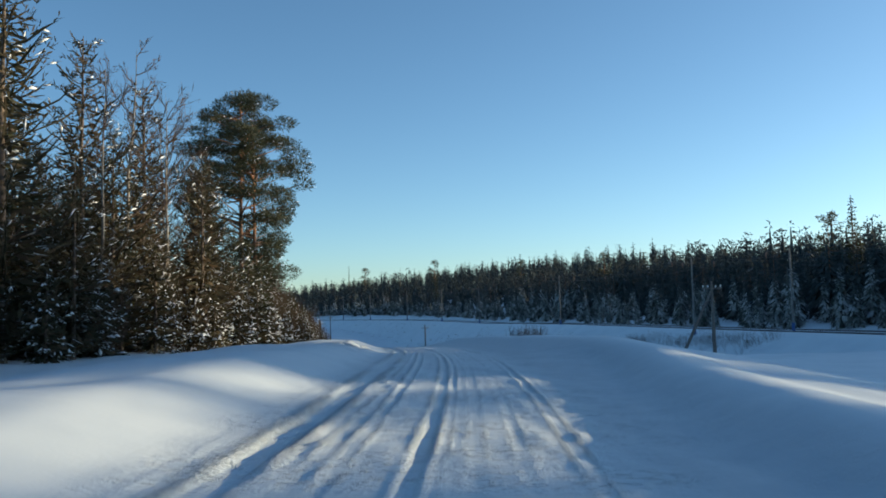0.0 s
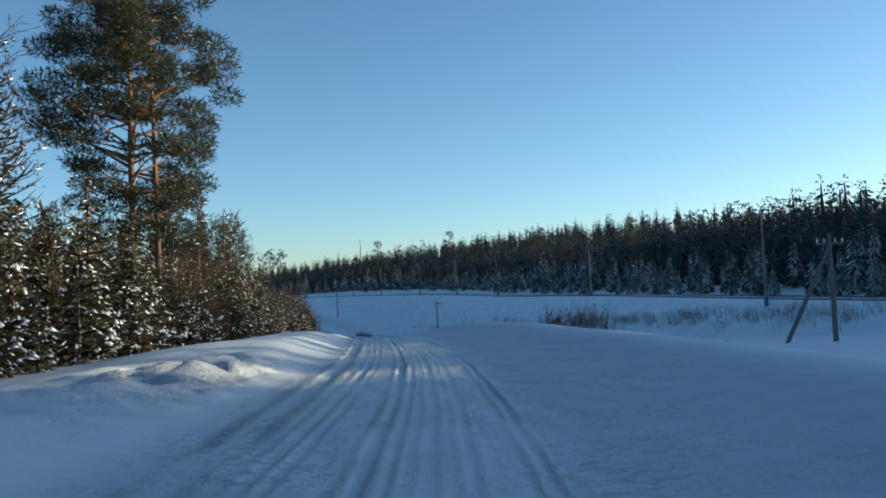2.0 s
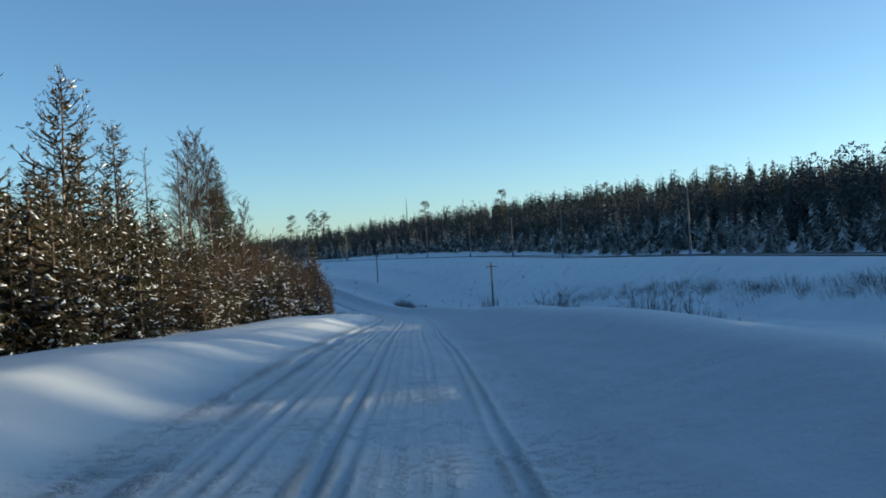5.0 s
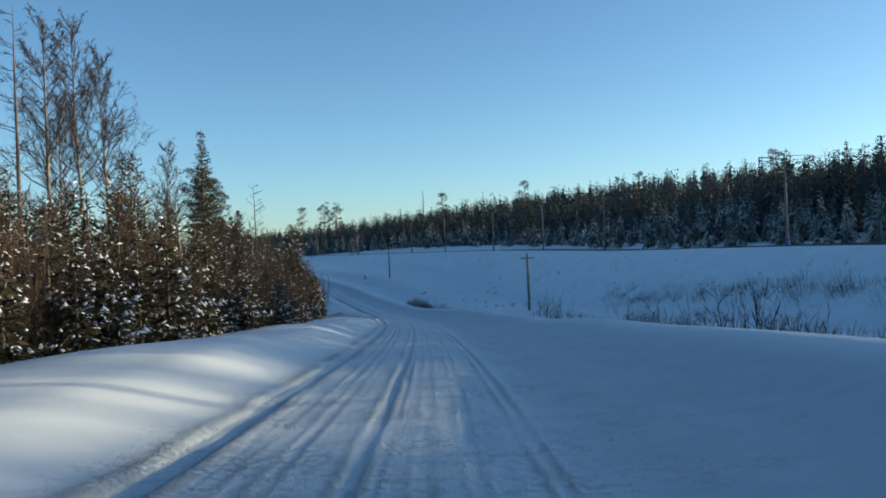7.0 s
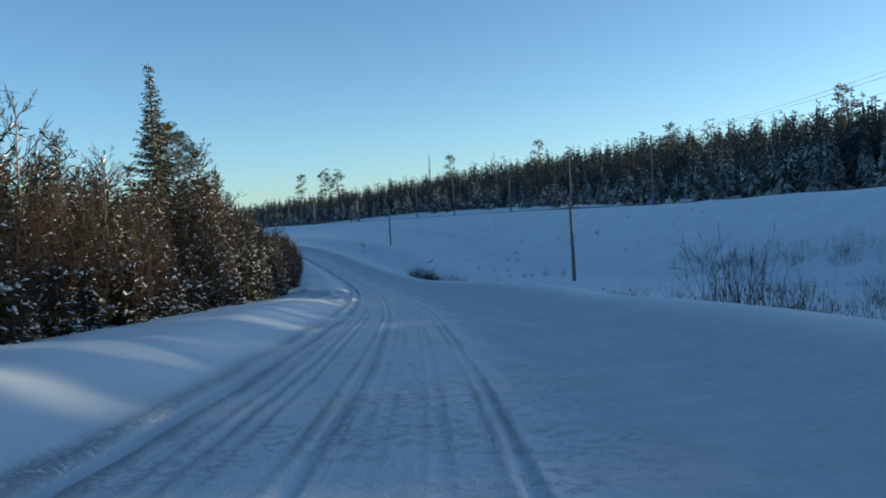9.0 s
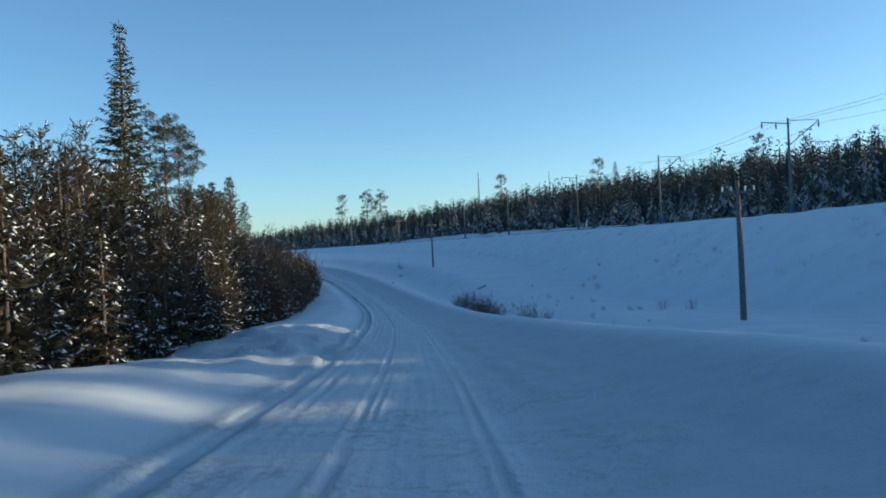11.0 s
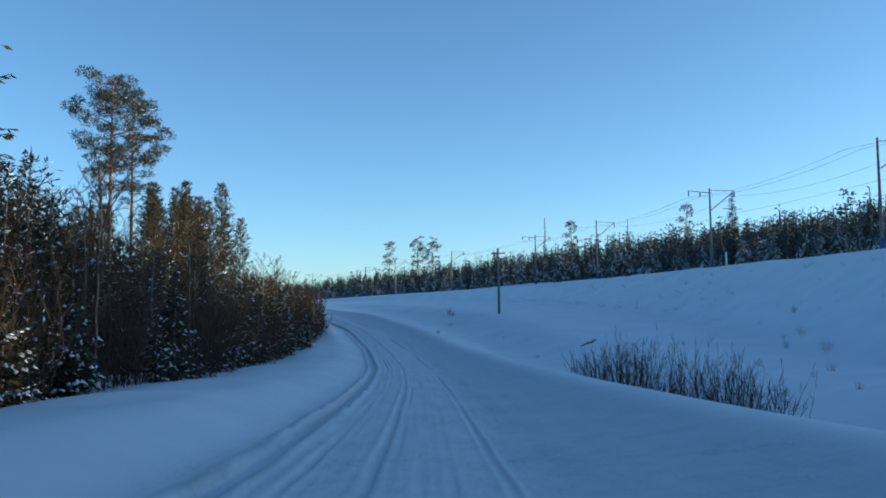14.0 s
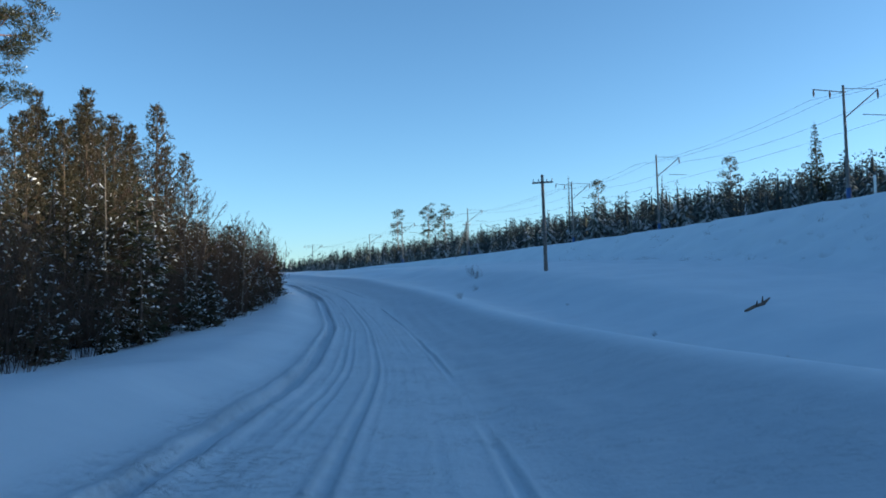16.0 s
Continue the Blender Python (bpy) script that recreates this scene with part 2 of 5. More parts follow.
def rut_edges(x, y):
    """Where the crumbled shoulders of the wheel tracks lie, 0 to 1."""
    d, out = off_road(x, y), 0.0
    for at, w, deep, ph, sd in RUTS:
        q = np.abs(d - at - rut_drift(y, ph)) / w
        out = np.maximum(out, min(1.0, deep / 0.04) * np.exp(-((q - 1.7) / 0.7) ** 2))
    return out * (1 - 0.75 * step(110, 135, y)) * (0.55 + 0.45 * np.clip(2 * waves(x, y, 5, 77), -1, 1))


def verge(x, y):
    """How far from the road's middle the crest of the bank to the right of it runs."""
    return np.interp(y, [0, 12, 24], [3.0, 3.1, 4.0]) + 0.2 * waves(x, y, 22, 10)


def terrain(x, y):
    x, y = np.asarray(x, float), np.asarray(y, float)
    d, e, zr = off_road(x, y), off_rail(x, y), along(ROAD_Z, y)
    # left: a ploughed bank, then the wood's floor
    bl = (0.46 + 0.14 * waves(x, y, 13, 3)) * (1 - 0.7 * np.exp(-((y - 142) / 7) ** 2))
    left = bl * step(2.3, 4.4, -d) - 0.25 * step(5.5, 9, -d) + 0.02 * np.maximum(-d - 9, 0).clip(0, 60) + 0.06 * waves(x, y, 5, 4) * step(2.6, 6, -d) + 0.35 * waves(x, y, 30, 5) * step(8, 25, -d)
    # right: a long face rises from the lane to the bank's crest, then the ground falls to the ditch
    br = np.interp(y, [0, 12, 22, 45, 75, 90, 100, 115, 130, 150, 160, 183, 200, 220, 245], [0.33, 0.33, 0.50, 0.58, 0.68, 0.64, 0.52, 0.60, 0.78, 0.68, 0.56, 0.57, 0.66, 0.54, 0.35]) + 0.04 * waves(x, y, 14, 7)
    tight = 0.6 * step(125, 150, y)
    dr = np.interp(y, [p[0] for p in DROP], [p[1] for p in DROP])
    rise = dr - np.interp(y, [p[0] for p in FIELD], [p[1] for p in FIELD])
    lip = verge(x, y)
    wide = step(14, 26, y)
    face = wide * (0.7 * np.clip((d - 0.85) / (lip - 0.85), 0, 1) ** 1.1 + 0.3 * step(lip - 1.9, lip + 0.2, d)) + (1 - wide) * step(lip - 1.1, lip + 0.05, d)
    right = br * face - 0.2 * step(lip + 0.1, lip + 1.3, d) - (br + dr - 0.2) * step(lip + 0.7, lip + 6.0 - 3.0 * tight, d) + rise * step(8.5, 14, d) + 0.13 * np.exp(-((y - 146) / 10) ** 2) * waves(x, y, 3.0, 20) * step(3, 4.5, d) + 0.07 * waves(x, y, 4, 8) * step(lip + 0.3, lip + 4, d) + 0.12 * waves(x, y, 11, 9) * step(6, 12, d)
    near = zr + np.where(d < 0, left, right)
    hill = hill_ground(e, y) + 0.7 * waves(x, y, 60, 11) * step(30, 70, e)
    natural = near + (hill - near) * step(4, 16, e)
    bed = np.interp(y, [p[0] for p in BED], [p[1] for p in BED]) + 0.08 * waves(x, y, 9, 12)
    out = np.minimum(natural, bed + np.maximum(np.abs(e) - 6, 0) / 2.2)
    toe = bed - np.maximum(np.abs(e) - 5.2, 0) / 1.75 + 0.12 * waves(x, y, 6, 13) * step(6, 9, np.abs(e))
    k = np.clip(0.5 + (toe - out) / 2.4, 0, 1)
    out = out * (1 - k) + toe * k + 0.6 * k * (1 - k)
    slope = step(5.2, 6.5, -e) * (1 - step(15, 22, -e)) * step(5, 9, d)
    out = out + slope * ((0.06 + 0.06 * step(100, 130, y)) * waves(x, y, 2.0, 21) + 0.34 * waves(x, y, 5, 22) * step(110, 145, y))
    # wheel tracks and trampled snow
    on = 1 - step(2.8, 3.5, np.abs(d))
    for at, w, deep, ph, sd in RUTS:
        c = at + rut_drift(y, ph)
        q = (d - c) / w
        live = (1 - (0.55 if at > -2 else 0) * step(100, 118, y) + (0.75 if at > -2 else 0.1) * step(158, 175, y)) * np.clip((0.8 if deep > 0.02 else 0.4) + 0.7 * waves(0 * y, y, 14, sd, 4), 0.0, 1.3)
        crumb = 0.8 + 0.5 * waves(x, y, 2.2, sd + 1, 5)
        deep = deep * (0.7 + 0.3 * step(100, 130, y) + (1.1 * step(140, 165, y) if at < -2 else 0))
        ragged = 1 + 0.15 * waves(x, y, 2.6, sd + 2, 5)
        bed_cut = 1 - step(0.75, 1.45, np.abs(q) * ragged)
        out = out + on * live * deep * (-bed_cut + 0.55 * crumb * np.exp(-((np.abs(q) - 1.9) ** 2) * 1.6))
    out = out + on * (0.012 * waves(x, y, 0.9, 15) + 0.02 * waves(x, y, 3.0, 18))
    out = out + on * (1 - step(17, 24, y)) * 0.05 * np.clip(waves(x, y, 0.55, 31, 14) - 0.1, 0, 0.7) * np.exp(-((np.abs(d + 0.35) - 1.05) / 0.45) ** 2)
    churn = np.exp(-((y - 146) / 9) ** 2) * step(1.6, 2.6, -d) * (1 - step(6, 8.5, -d)) + 1.0 * np.exp(-((y - 33) / 5) ** 2) * step(2.8, 3.6, -d) * (1 - step(5, 6.5, -d))
    out = out + churn * (0.16 * waves(x, y, 1.6, 16) + 0.08 * waves(x, y, 1.0, 17) + 0.22 * waves(x, y, 3.2, 19) * (y > 80) - 0.60 * np.clip(waves(x, y, 0.8, 23, 12) - 0.12, 0, 0.6) * (y < 80))
    # the mouth of a side track: ridges of pushed-up snow that curve off the lane
    for from_y, turn, high in ((153.6, 0.55, 0.16), (152.3, 0.45, 0.10), (157.6, 0.25, 0.20)):
        bend = from_y - turn * np.maximum(-d - 2.0, 0) ** 1.15
        out = out + high * np.exp(-((y - bend) / 0.28) ** 2) * step(1.7, 2.6, -d) * (1 - step(5.0, 7.0, -d)) * (0.75 + 0.5 * waves(x, y, 1.3, 41))
    return out


def ground_z(x, y):
    return float(terrain(np.array([x]), np.array([y]))[0])


def build_ground():
    ys = np.concatenate([np.arange(-140, -8, 6), np.arange(-8, 2, 0.5), np.arange(2, 20, 0.22), np.arange(20, 26, 0.5), np.arange(26, 41, 0.2), np.arange(41, 149, 0.6), np.arange(149, 160, 0.2), np.arange(160, 212, 0.6), np.arange(212, 300, 1.2), np.arange(300, 520, 4), np.geomspace(520, 3400, 26)])
    fine = np.concatenate([np.arange(-2.6, 1.4, 0.032)])
    leftw = -np.concatenate([np.geomspace(2.6, 22, 50), np.geomspace(23, 2600, 34)])[::-1]
    rightw = np.concatenate([np.geomspace(1.4, 14, 46), np.arange(14.6, 75, 0.9), np.geomspace(76, 2600, 34)])
    ds = np.concatenate([leftw, fine, rightw])
    dd, yy = np.meshgrid(ds, ys)
    xx = along(ROAD_X, yy) + dd / along(ROAD_COS, yy)
    zz = terrain(xx, yy)
    nr, nc = dd.shape
    i = (np.arange(nr - 1)[:, None] * nc + np.arange(nc - 1)[None]).ravel()
    faces = np.stack([i, i + 1, i + nc + 1, i + nc], 1)
    me = bpy.data.meshes.new("ground")
    me.vertices.add(nr * nc)
    me.vertices.foreach_set("co", np.stack([xx, yy, zz], -1).ravel())
    me.loops.add(faces.size)
    me.loops.foreach_set("vertex_index", faces.ravel())
    me.polygons.add(len(faces))
    me.polygons.foreach_set("loop_start", np.arange(0, faces.size, 4))
    me.polygons.foreach_set("use_smooth", np.ones(len(faces), bool))
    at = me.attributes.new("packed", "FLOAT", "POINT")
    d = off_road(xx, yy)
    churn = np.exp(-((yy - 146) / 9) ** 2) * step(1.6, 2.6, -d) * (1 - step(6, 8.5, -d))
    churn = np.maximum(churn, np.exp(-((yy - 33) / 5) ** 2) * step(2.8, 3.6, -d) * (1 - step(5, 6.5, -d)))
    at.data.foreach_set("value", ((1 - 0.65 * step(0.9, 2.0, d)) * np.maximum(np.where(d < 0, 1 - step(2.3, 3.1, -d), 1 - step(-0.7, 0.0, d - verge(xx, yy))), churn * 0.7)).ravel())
    # 1 on the right bank's rise, fading out at the lane and the crest
    at = me.attributes.new("bank_face", "FLOAT", "POINT")
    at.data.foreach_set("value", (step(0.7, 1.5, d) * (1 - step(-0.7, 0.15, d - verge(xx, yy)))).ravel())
    at = me.attributes.new("lane", "FLOAT_VECTOR", "POINT")
    at.data.foreach_set("vector", np.stack([d, yy * 0.10, 0 * d], -1).ravel())
    at = me.attributes.new("crumbs", "FLOAT", "POINT")
    at.data.foreach_set("value", np.maximum(rut_edges(xx, yy), 0.35 * churn).ravel())
    me.update(calc_edges=True)
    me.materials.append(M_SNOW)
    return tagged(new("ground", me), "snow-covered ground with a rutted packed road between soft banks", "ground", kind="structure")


build_ground()


# ---- mesh helpers ----
class Shape:
    """Gathers vertices and faces in arrays, to be made into one mesh."""

    def __init__(self):
        self.v, self.f, self.n = [], [], 0

    def add(self, v, f):
        self.v.append(np.asarray(v, float).reshape(-1, 3))
        f = np.asarray(f, int)
        if f.shape[1] == 3:
            f = np.concatenate([f, -np.ones((len(f), 1), int) - self.n], 1)
        self.f.append(f + self.n)
        self.n += len(self.v[-1])
        return self

    def tube(self, pts, radii, sides=6, cap=True):
        pts, radii = np.asarray(pts, float), np.asarray(radii, float)
        t = np.gradient(pts, axis=0)
        t /= np.linalg.norm(t, axis=1, keepdims=True) + 1e-9
        ref = np.where(np.abs(t[:, 2:3]) > 0.9, [[1.0, 0, 0]], [[0, 0, 1.0]])
        u = np.cross(t, ref)
        u /= np.linalg.norm(u, axis=1, keepdims=True) + 1e-9
        w = np.cross(t, u)
        a = np.arange(sides) * 2 * np.pi / sides
        ring = pts[:, None] + radii[:, None, None] * (np.cos(a)[None, :, None] * u[:, None] + np.sin(a)[None, :, None] * w[:, None])
        i, j = np.meshgrid(np.arange(len(pts) - 1), np.arange(sides), indexing="ij")
        k = (j + 1) % sides
        f = np.stack([i * sides + j, i * sides + k, (i + 1) * sides + k, (i + 1) * sides + j], -1).reshape(-1, 4)
        v = ring.reshape(-1, 3)
        self.add(v, f)
        if cap:
            m = len(pts) - 1
            self.add(np.concatenate([ring[m], pts[m:]]), [(q, (q + 1) % sides, sides) for q in range(sides)])
            self.add(np.concatenate([ring[0], pts[:1]]), [((q + 1) % sides, q, sides) for q in range(sides)])
        return self

    def sprigs(self, base, way, length, width, rng, twist=0.5):
        """Needle sprays or leaves: narrow kites that grow from base along way."""
        way = way / (np.linalg.norm(way, axis=1, keepdims=True) + 1e-9)
        side = np.cross(way, [0, 0, 1.0]) + 1e-6
        side /= np.linalg.norm(side, axis=1, keepdims=True)
        side = side + twist * rng.normal(size=side.shape)
        side -= (side * way).sum(1, keepdims=True) * way
        side /= np.linalg.norm(side, axis=1, keepdims=True) + 1e-9
        tip = base + way * length[:, None]
        mid = base + way * (0.45 * length)[:, None]
        w = side * (0.5 * width)[:, None]
        v = np.stack([base, mid - w, tip, mid + w], 1).reshape(-1, 3)
        return self.add(v, np.arange(len(v)).reshape(-1, 4))

    def brushes(self, pts, radii, rng, sides=4, rough=0.3):
        """Ragged fingers of needles round many twigs at once. pts: twig, step, xyz; radii: twig, step."""
        n, k = radii.shape
        t = np.gradient(pts, axis=1)
        t /= np.linalg.norm(t, axis=2, keepdims=True) + 1e-9
        u = np.cross(t, [0.31, 0.17, 0.93]) + 1e-6
        u /= np.linalg.norm(u, axis=2, keepdims=True)
        w = np.cross(t, u)
        a = np.arange(sides) * 2 * np.pi / sides + rng.uniform(0, 6.283, (n, 1, 1))
        r = radii[:, :, None] * (1 + rough * rng.normal(size=(n, k, sides)))
        ring = pts[:, :, None] + (r * np.cos(a))[..., None] * u[:, :, None] + (r * np.sin(a))[..., None] * w[:, :, None]
        i, j = np.meshgrid(np.arange(k - 1), np.arange(sides), indexing="ij")
        m = (j + 1) % sides
        f = np.stack([i * sides + j, i * sides + m, (i + 1) * sides + m, (i + 1) * sides + j], -1).reshape(-1, 4)
        return self.add(ring.reshape(-1, 3), (np.arange(n)[:, None, None] * (k * sides) + f[None]).reshape(-1, 4))

    def blobs(self, c, r, rng, flat=0.6):
        """Lumps of snow: eight-sided, uneven."""
        unit = np.array([(1, 0, 0), (0, 1, 0), (-1, 0, 0), (0, -1, 0), (0, 0, 1), (0, 0, -0.6)])
        a = rng.uniform(0, 6.283, len(c))
        turn = np.stack([np.cos(a), -np.sin(a), 0 * a, np.sin(a), np.cos(a), 0 * a, 0 * a, 0 * a, 0 * a + 1], -1).reshape(-1, 3, 3)
        v = c[:, None] + np.einsum("nij,kj->nki", turn, unit) * r[:, None, None] * rng.uniform(0.7, 1.3, (len(c), 6, 1)) * [1, 1, flat]
        f = [(i, (i + 1) % 4, 4) for i in range(4)] + [((i + 1) % 4, i, 5) for i in range(4)]
        f = (np.arange(len(c))[:, None, None] * 6 + np.array(f)[None]).reshape(-1, 3)
        return self.add(v.reshape(-1, 3), f)

    def lumps(self, base, way, length, thick):
        """Ridges of snow that lie along twigs."""
        way = way / (np.linalg.norm(way, axis=1, keepdims=True) + 1e-9)
        side = np.cross(way, [0, 0, 1.0]) + 1e-6
        side /= np.linalg.norm(side, axis=1, keepdims=True)
        mid, tip, s = base + way * (0.5 * length)[:, None], base + way * length[:, None], side * (0.6 * thick)[:, None]
        up = np.array([0, 0, 1.0]) * thick[:, None]
        v = np.stack([base, tip, mid - s, mid + s, mid + up], 1).reshape(-1, 3)
        f = np.array([(0, 3, 4), (3, 1, 4), (1, 2, 4), (2, 0, 4), (0, 2, 3), (2, 1, 3)])
        return self.add(v, (np.arange(len(base))[:, None, None] * 5 + f[None]).reshape(-1, 3))

    def box(self, x0, y0, z0, x1, y1, z1):
        v = [(x, y, z) for z in (z0, z1) for x, y in ((x0, y0), (x1, y0), (x1, y1), (x0, y1))]
        return self.add(v, [(3, 2, 1, 0), (4, 5, 6, 7), (0, 1, 5, 4), (1, 2, 6, 5), (2, 3, 7, 6), (3, 0, 4, 7)])

    def arrays(self):
        return np.concatenate(self.v), np.concatenate(self.f)

    def mesh(self, name, mat, smooth=False):
        v, f = self.arrays()
        tri = f[:, 3] < 0
        loops = np.where(np.concatenate([~tri[:, None] | True] * 3 + [~tri[:, None]], 1).ravel())[0]
        sizes = np.where(tri, 3, 4)
        me = bpy.data.meshes.new(name)
        me.vertices.add(len(v))
        me.vertices.foreach_set("co", v.ravel())
        me.loops.add(int(sizes.sum()))
        me.loops.foreach_set("vertex_index", f.ravel()[loops])
        me.polygons.add(len(f))
        me.polygons.foreach_set("loop_start", np.concatenate([[0], np.cumsum(sizes)[:-1]]))
        me.polygons.foreach_set("use_smooth", np.full(len(f), smooth))
        me.update(calc_edges=True)
        me.materials.append(mat)
        return me


def part(name, shape, mat, parent, label="", smooth=False):
    ob = new(name, shape.mesh(name, mat, smooth) if isinstance(shape, Shape) else shape)
    ob.parent = parent
    if label:
        tagged(ob, label)
    return ob


def thing(name, x, y, z, label, category, group="", kind="", turn=0.0, scale=1.0):
    ob = new(name)
    ob.empty_display_size = 0.3
    ob.matrix_basis = Matrix.LocRotScale((x, y, z), Euler((0, 0, turn)), (scale,) * 3)
    return tagged(ob, label, category, group, kind)


# ---- trees: each returns shapes for trunk, crown, snow ----
def stem(h, r, rng, lean=0.02, k=9, sides=7, top=0.08):
    t = np.linspace(0, 1, k)
    bend = np.cumsum(rng.normal(0, lean * h / k, (k, 2)), 0) + t[:, None] * rng.normal(0, lean * h * 0.6, 2)
    bend -= bend[0]
    pts = np.concatenate([bend, (t * (h + 0.4) - 0.4)[:, None]], 1)
    rad = r * ((1 - t) ** 0.8 * (1 - top) + top)
    rad[0] *= 1.35
    return pts, rad


def on_stem(pts, z):
    return np.stack([np.interp(z, pts[:, 2], pts[:, 0]), np.interp(z, pts[:, 2], pts[:, 1]), z], -1)


def inner(crown, h, start, reach, rng, n=240):
    """The dense middle of a conifer: sprays that fill the crown to near its edge, more of them low down."""
    f = start + (0.97 - start) * rng.uniform(0, 1, n) ** 1.25
    a = rng.uniform(0, 6.283, n)
    ln = np.array([reach(v) for v in f]) + 0.10
    out = np.stack([np.cos(a), np.sin(a), 0 * a], -1)
    b = np.stack([0 * a, 0 * a, f * h], -1) + out * (ln * rng.uniform(0.0, 0.55, n))[:, None]
    tilt = np.stack([rng.normal(0, 0.35, n), rng.normal(0, 0.35, n), rng.uniform(-0.7, 0.3, n)], -1)
    crown.sprigs(b, out + tilt, ln * rng.uniform(0.45, 0.75, n), 0.06 + 0.055 * ln, rng, 0.9)


def spruce_shapes(h, r0, seed, start=0.04, per=7, gap=0.40, dens=1.0, snow=80, power=0.85, droop=0.35, spray=0.38, lump=1.0, heart=320, thick=0.08):
    """A spruce: tiers of drooping limbs, each a ragged brush with side shoots."""
    rng = np.random.default_rng(seed)
    trunk, crown, load = Shape(), Shape(), Shape()
    pts, rad = stem(h, 0.012 * h + 0.03, rng, 0.008)
    trunk.tube(pts, rad, 7)
    limbs, shoots, slen = [], [], []
    for z in np.arange(start * h, h * 0.975, gap * (0.75 + 0.04 * h)):
        f = z / h
        n = max(3, int(per * (0.55 + 0.6 * (1 - f))))
        for a in rng.uniform(0, 6.283) + np.arange(n) * 6.283 / n + rng.normal(0, 0.25, n):
            ln = r0 * max(0.10, (1 - f) ** power) * rng.uniform(0.62, 1.18)
            if f < 0.18:
                ln *= 0.75 + 1.2 * f
            tilt = -droop * (1 - f) + 0.55 * f ** 2 + rng.normal(0, 0.10)
            o = on_stem(pts, np.array([min(z + rng.normal(0, 0.12), h * 0.97)]))[0]
            out = np.array([math.cos(a), math.sin(a), 0.0])
            side = np.array([-out[1], out[0], 0.0])
            t = np.array([0.05, 0.4, 0.75, 1.0])
            limb = o + out * (ln * t)[:, None] + np.array([0, 0, 1.0]) * (ln * (tilt * t + 0.22 * t ** 2))[:, None]
            limbs.append(limb + rng.normal(0, 0.03, (4, 3)))
            m = max(4, int(ln / 0.07 * dens))
            q = np.sort(rng.uniform(0.2, 1.0, m))
            base = np.stack([np.interp(q, t, limb[:, c]) for c in range(3)], -1)
            sg = np.where(np.arange(m) % 2, 1.0, -1.0)[:, None]
            way = out * rng.uniform(0.5, 1.0, (m, 1)) + sg * side * rng.uniform(0.4, 1.0, (m, 1)) + np.array([0, 0, 1.0]) * rng.normal(-0.30, 0.25, (m, 1))
            way /= np.linalg.norm(way, axis=1, keepdims=True)
            le = spray * rng.uniform(0.6, 1.3, m) * (1.2 - 0.6 * q) * (0.45 + 0.55 * min(1, ln / 1.3))
            shoots.append(np.stack([base, base + way * (le * 0.55)[:, None], base + way * le[:, None]], 1))
            slen.append(le)
    top = on_stem(pts, np.linspace(0.93, 1.0, 4) * h)
    limbs.append(top)
    limbs, shoots, slen = np.stack(limbs), np.concatenate(shoots), np.concatenate(slen)
    reach = np.linalg.norm(limbs[:, -1] - limbs[:, 0], axis=1)
    crown.brushes(limbs, np.clip(0.025 + 0.02 * reach, 0.02, 0.05)[:, None] * np.array([1.0, 1.15, 0.85, 0.12]), rng, 3)
    crown.sprigs(shoots[:, 0], shoots[:, 2] - shoots[:, 0], slen, thick * np.clip(slen / 0.36, 0.5, 1.6), rng, 0.9)
    inner(crown, h, start, lambda f: 0.62 * r0 * (1 - f) ** power * (0.75 + 1.2 * f if f < 0.18 else 1), rng, heart)
    if snow:
        pick = rng.choice(len(shoots), min(snow, len(shoots)), replace=False)
        k = len(pick)
        load.lumps(shoots[pick, 0] + [0, 0, 0.05], shoots[pick, 2] - shoots[pick, 0], slen[pick] * rng.uniform(0.7, 1.1, k), lump * (0.03 + 0.05 * rng.random(k) ** 3))
    return trunk, crown, load


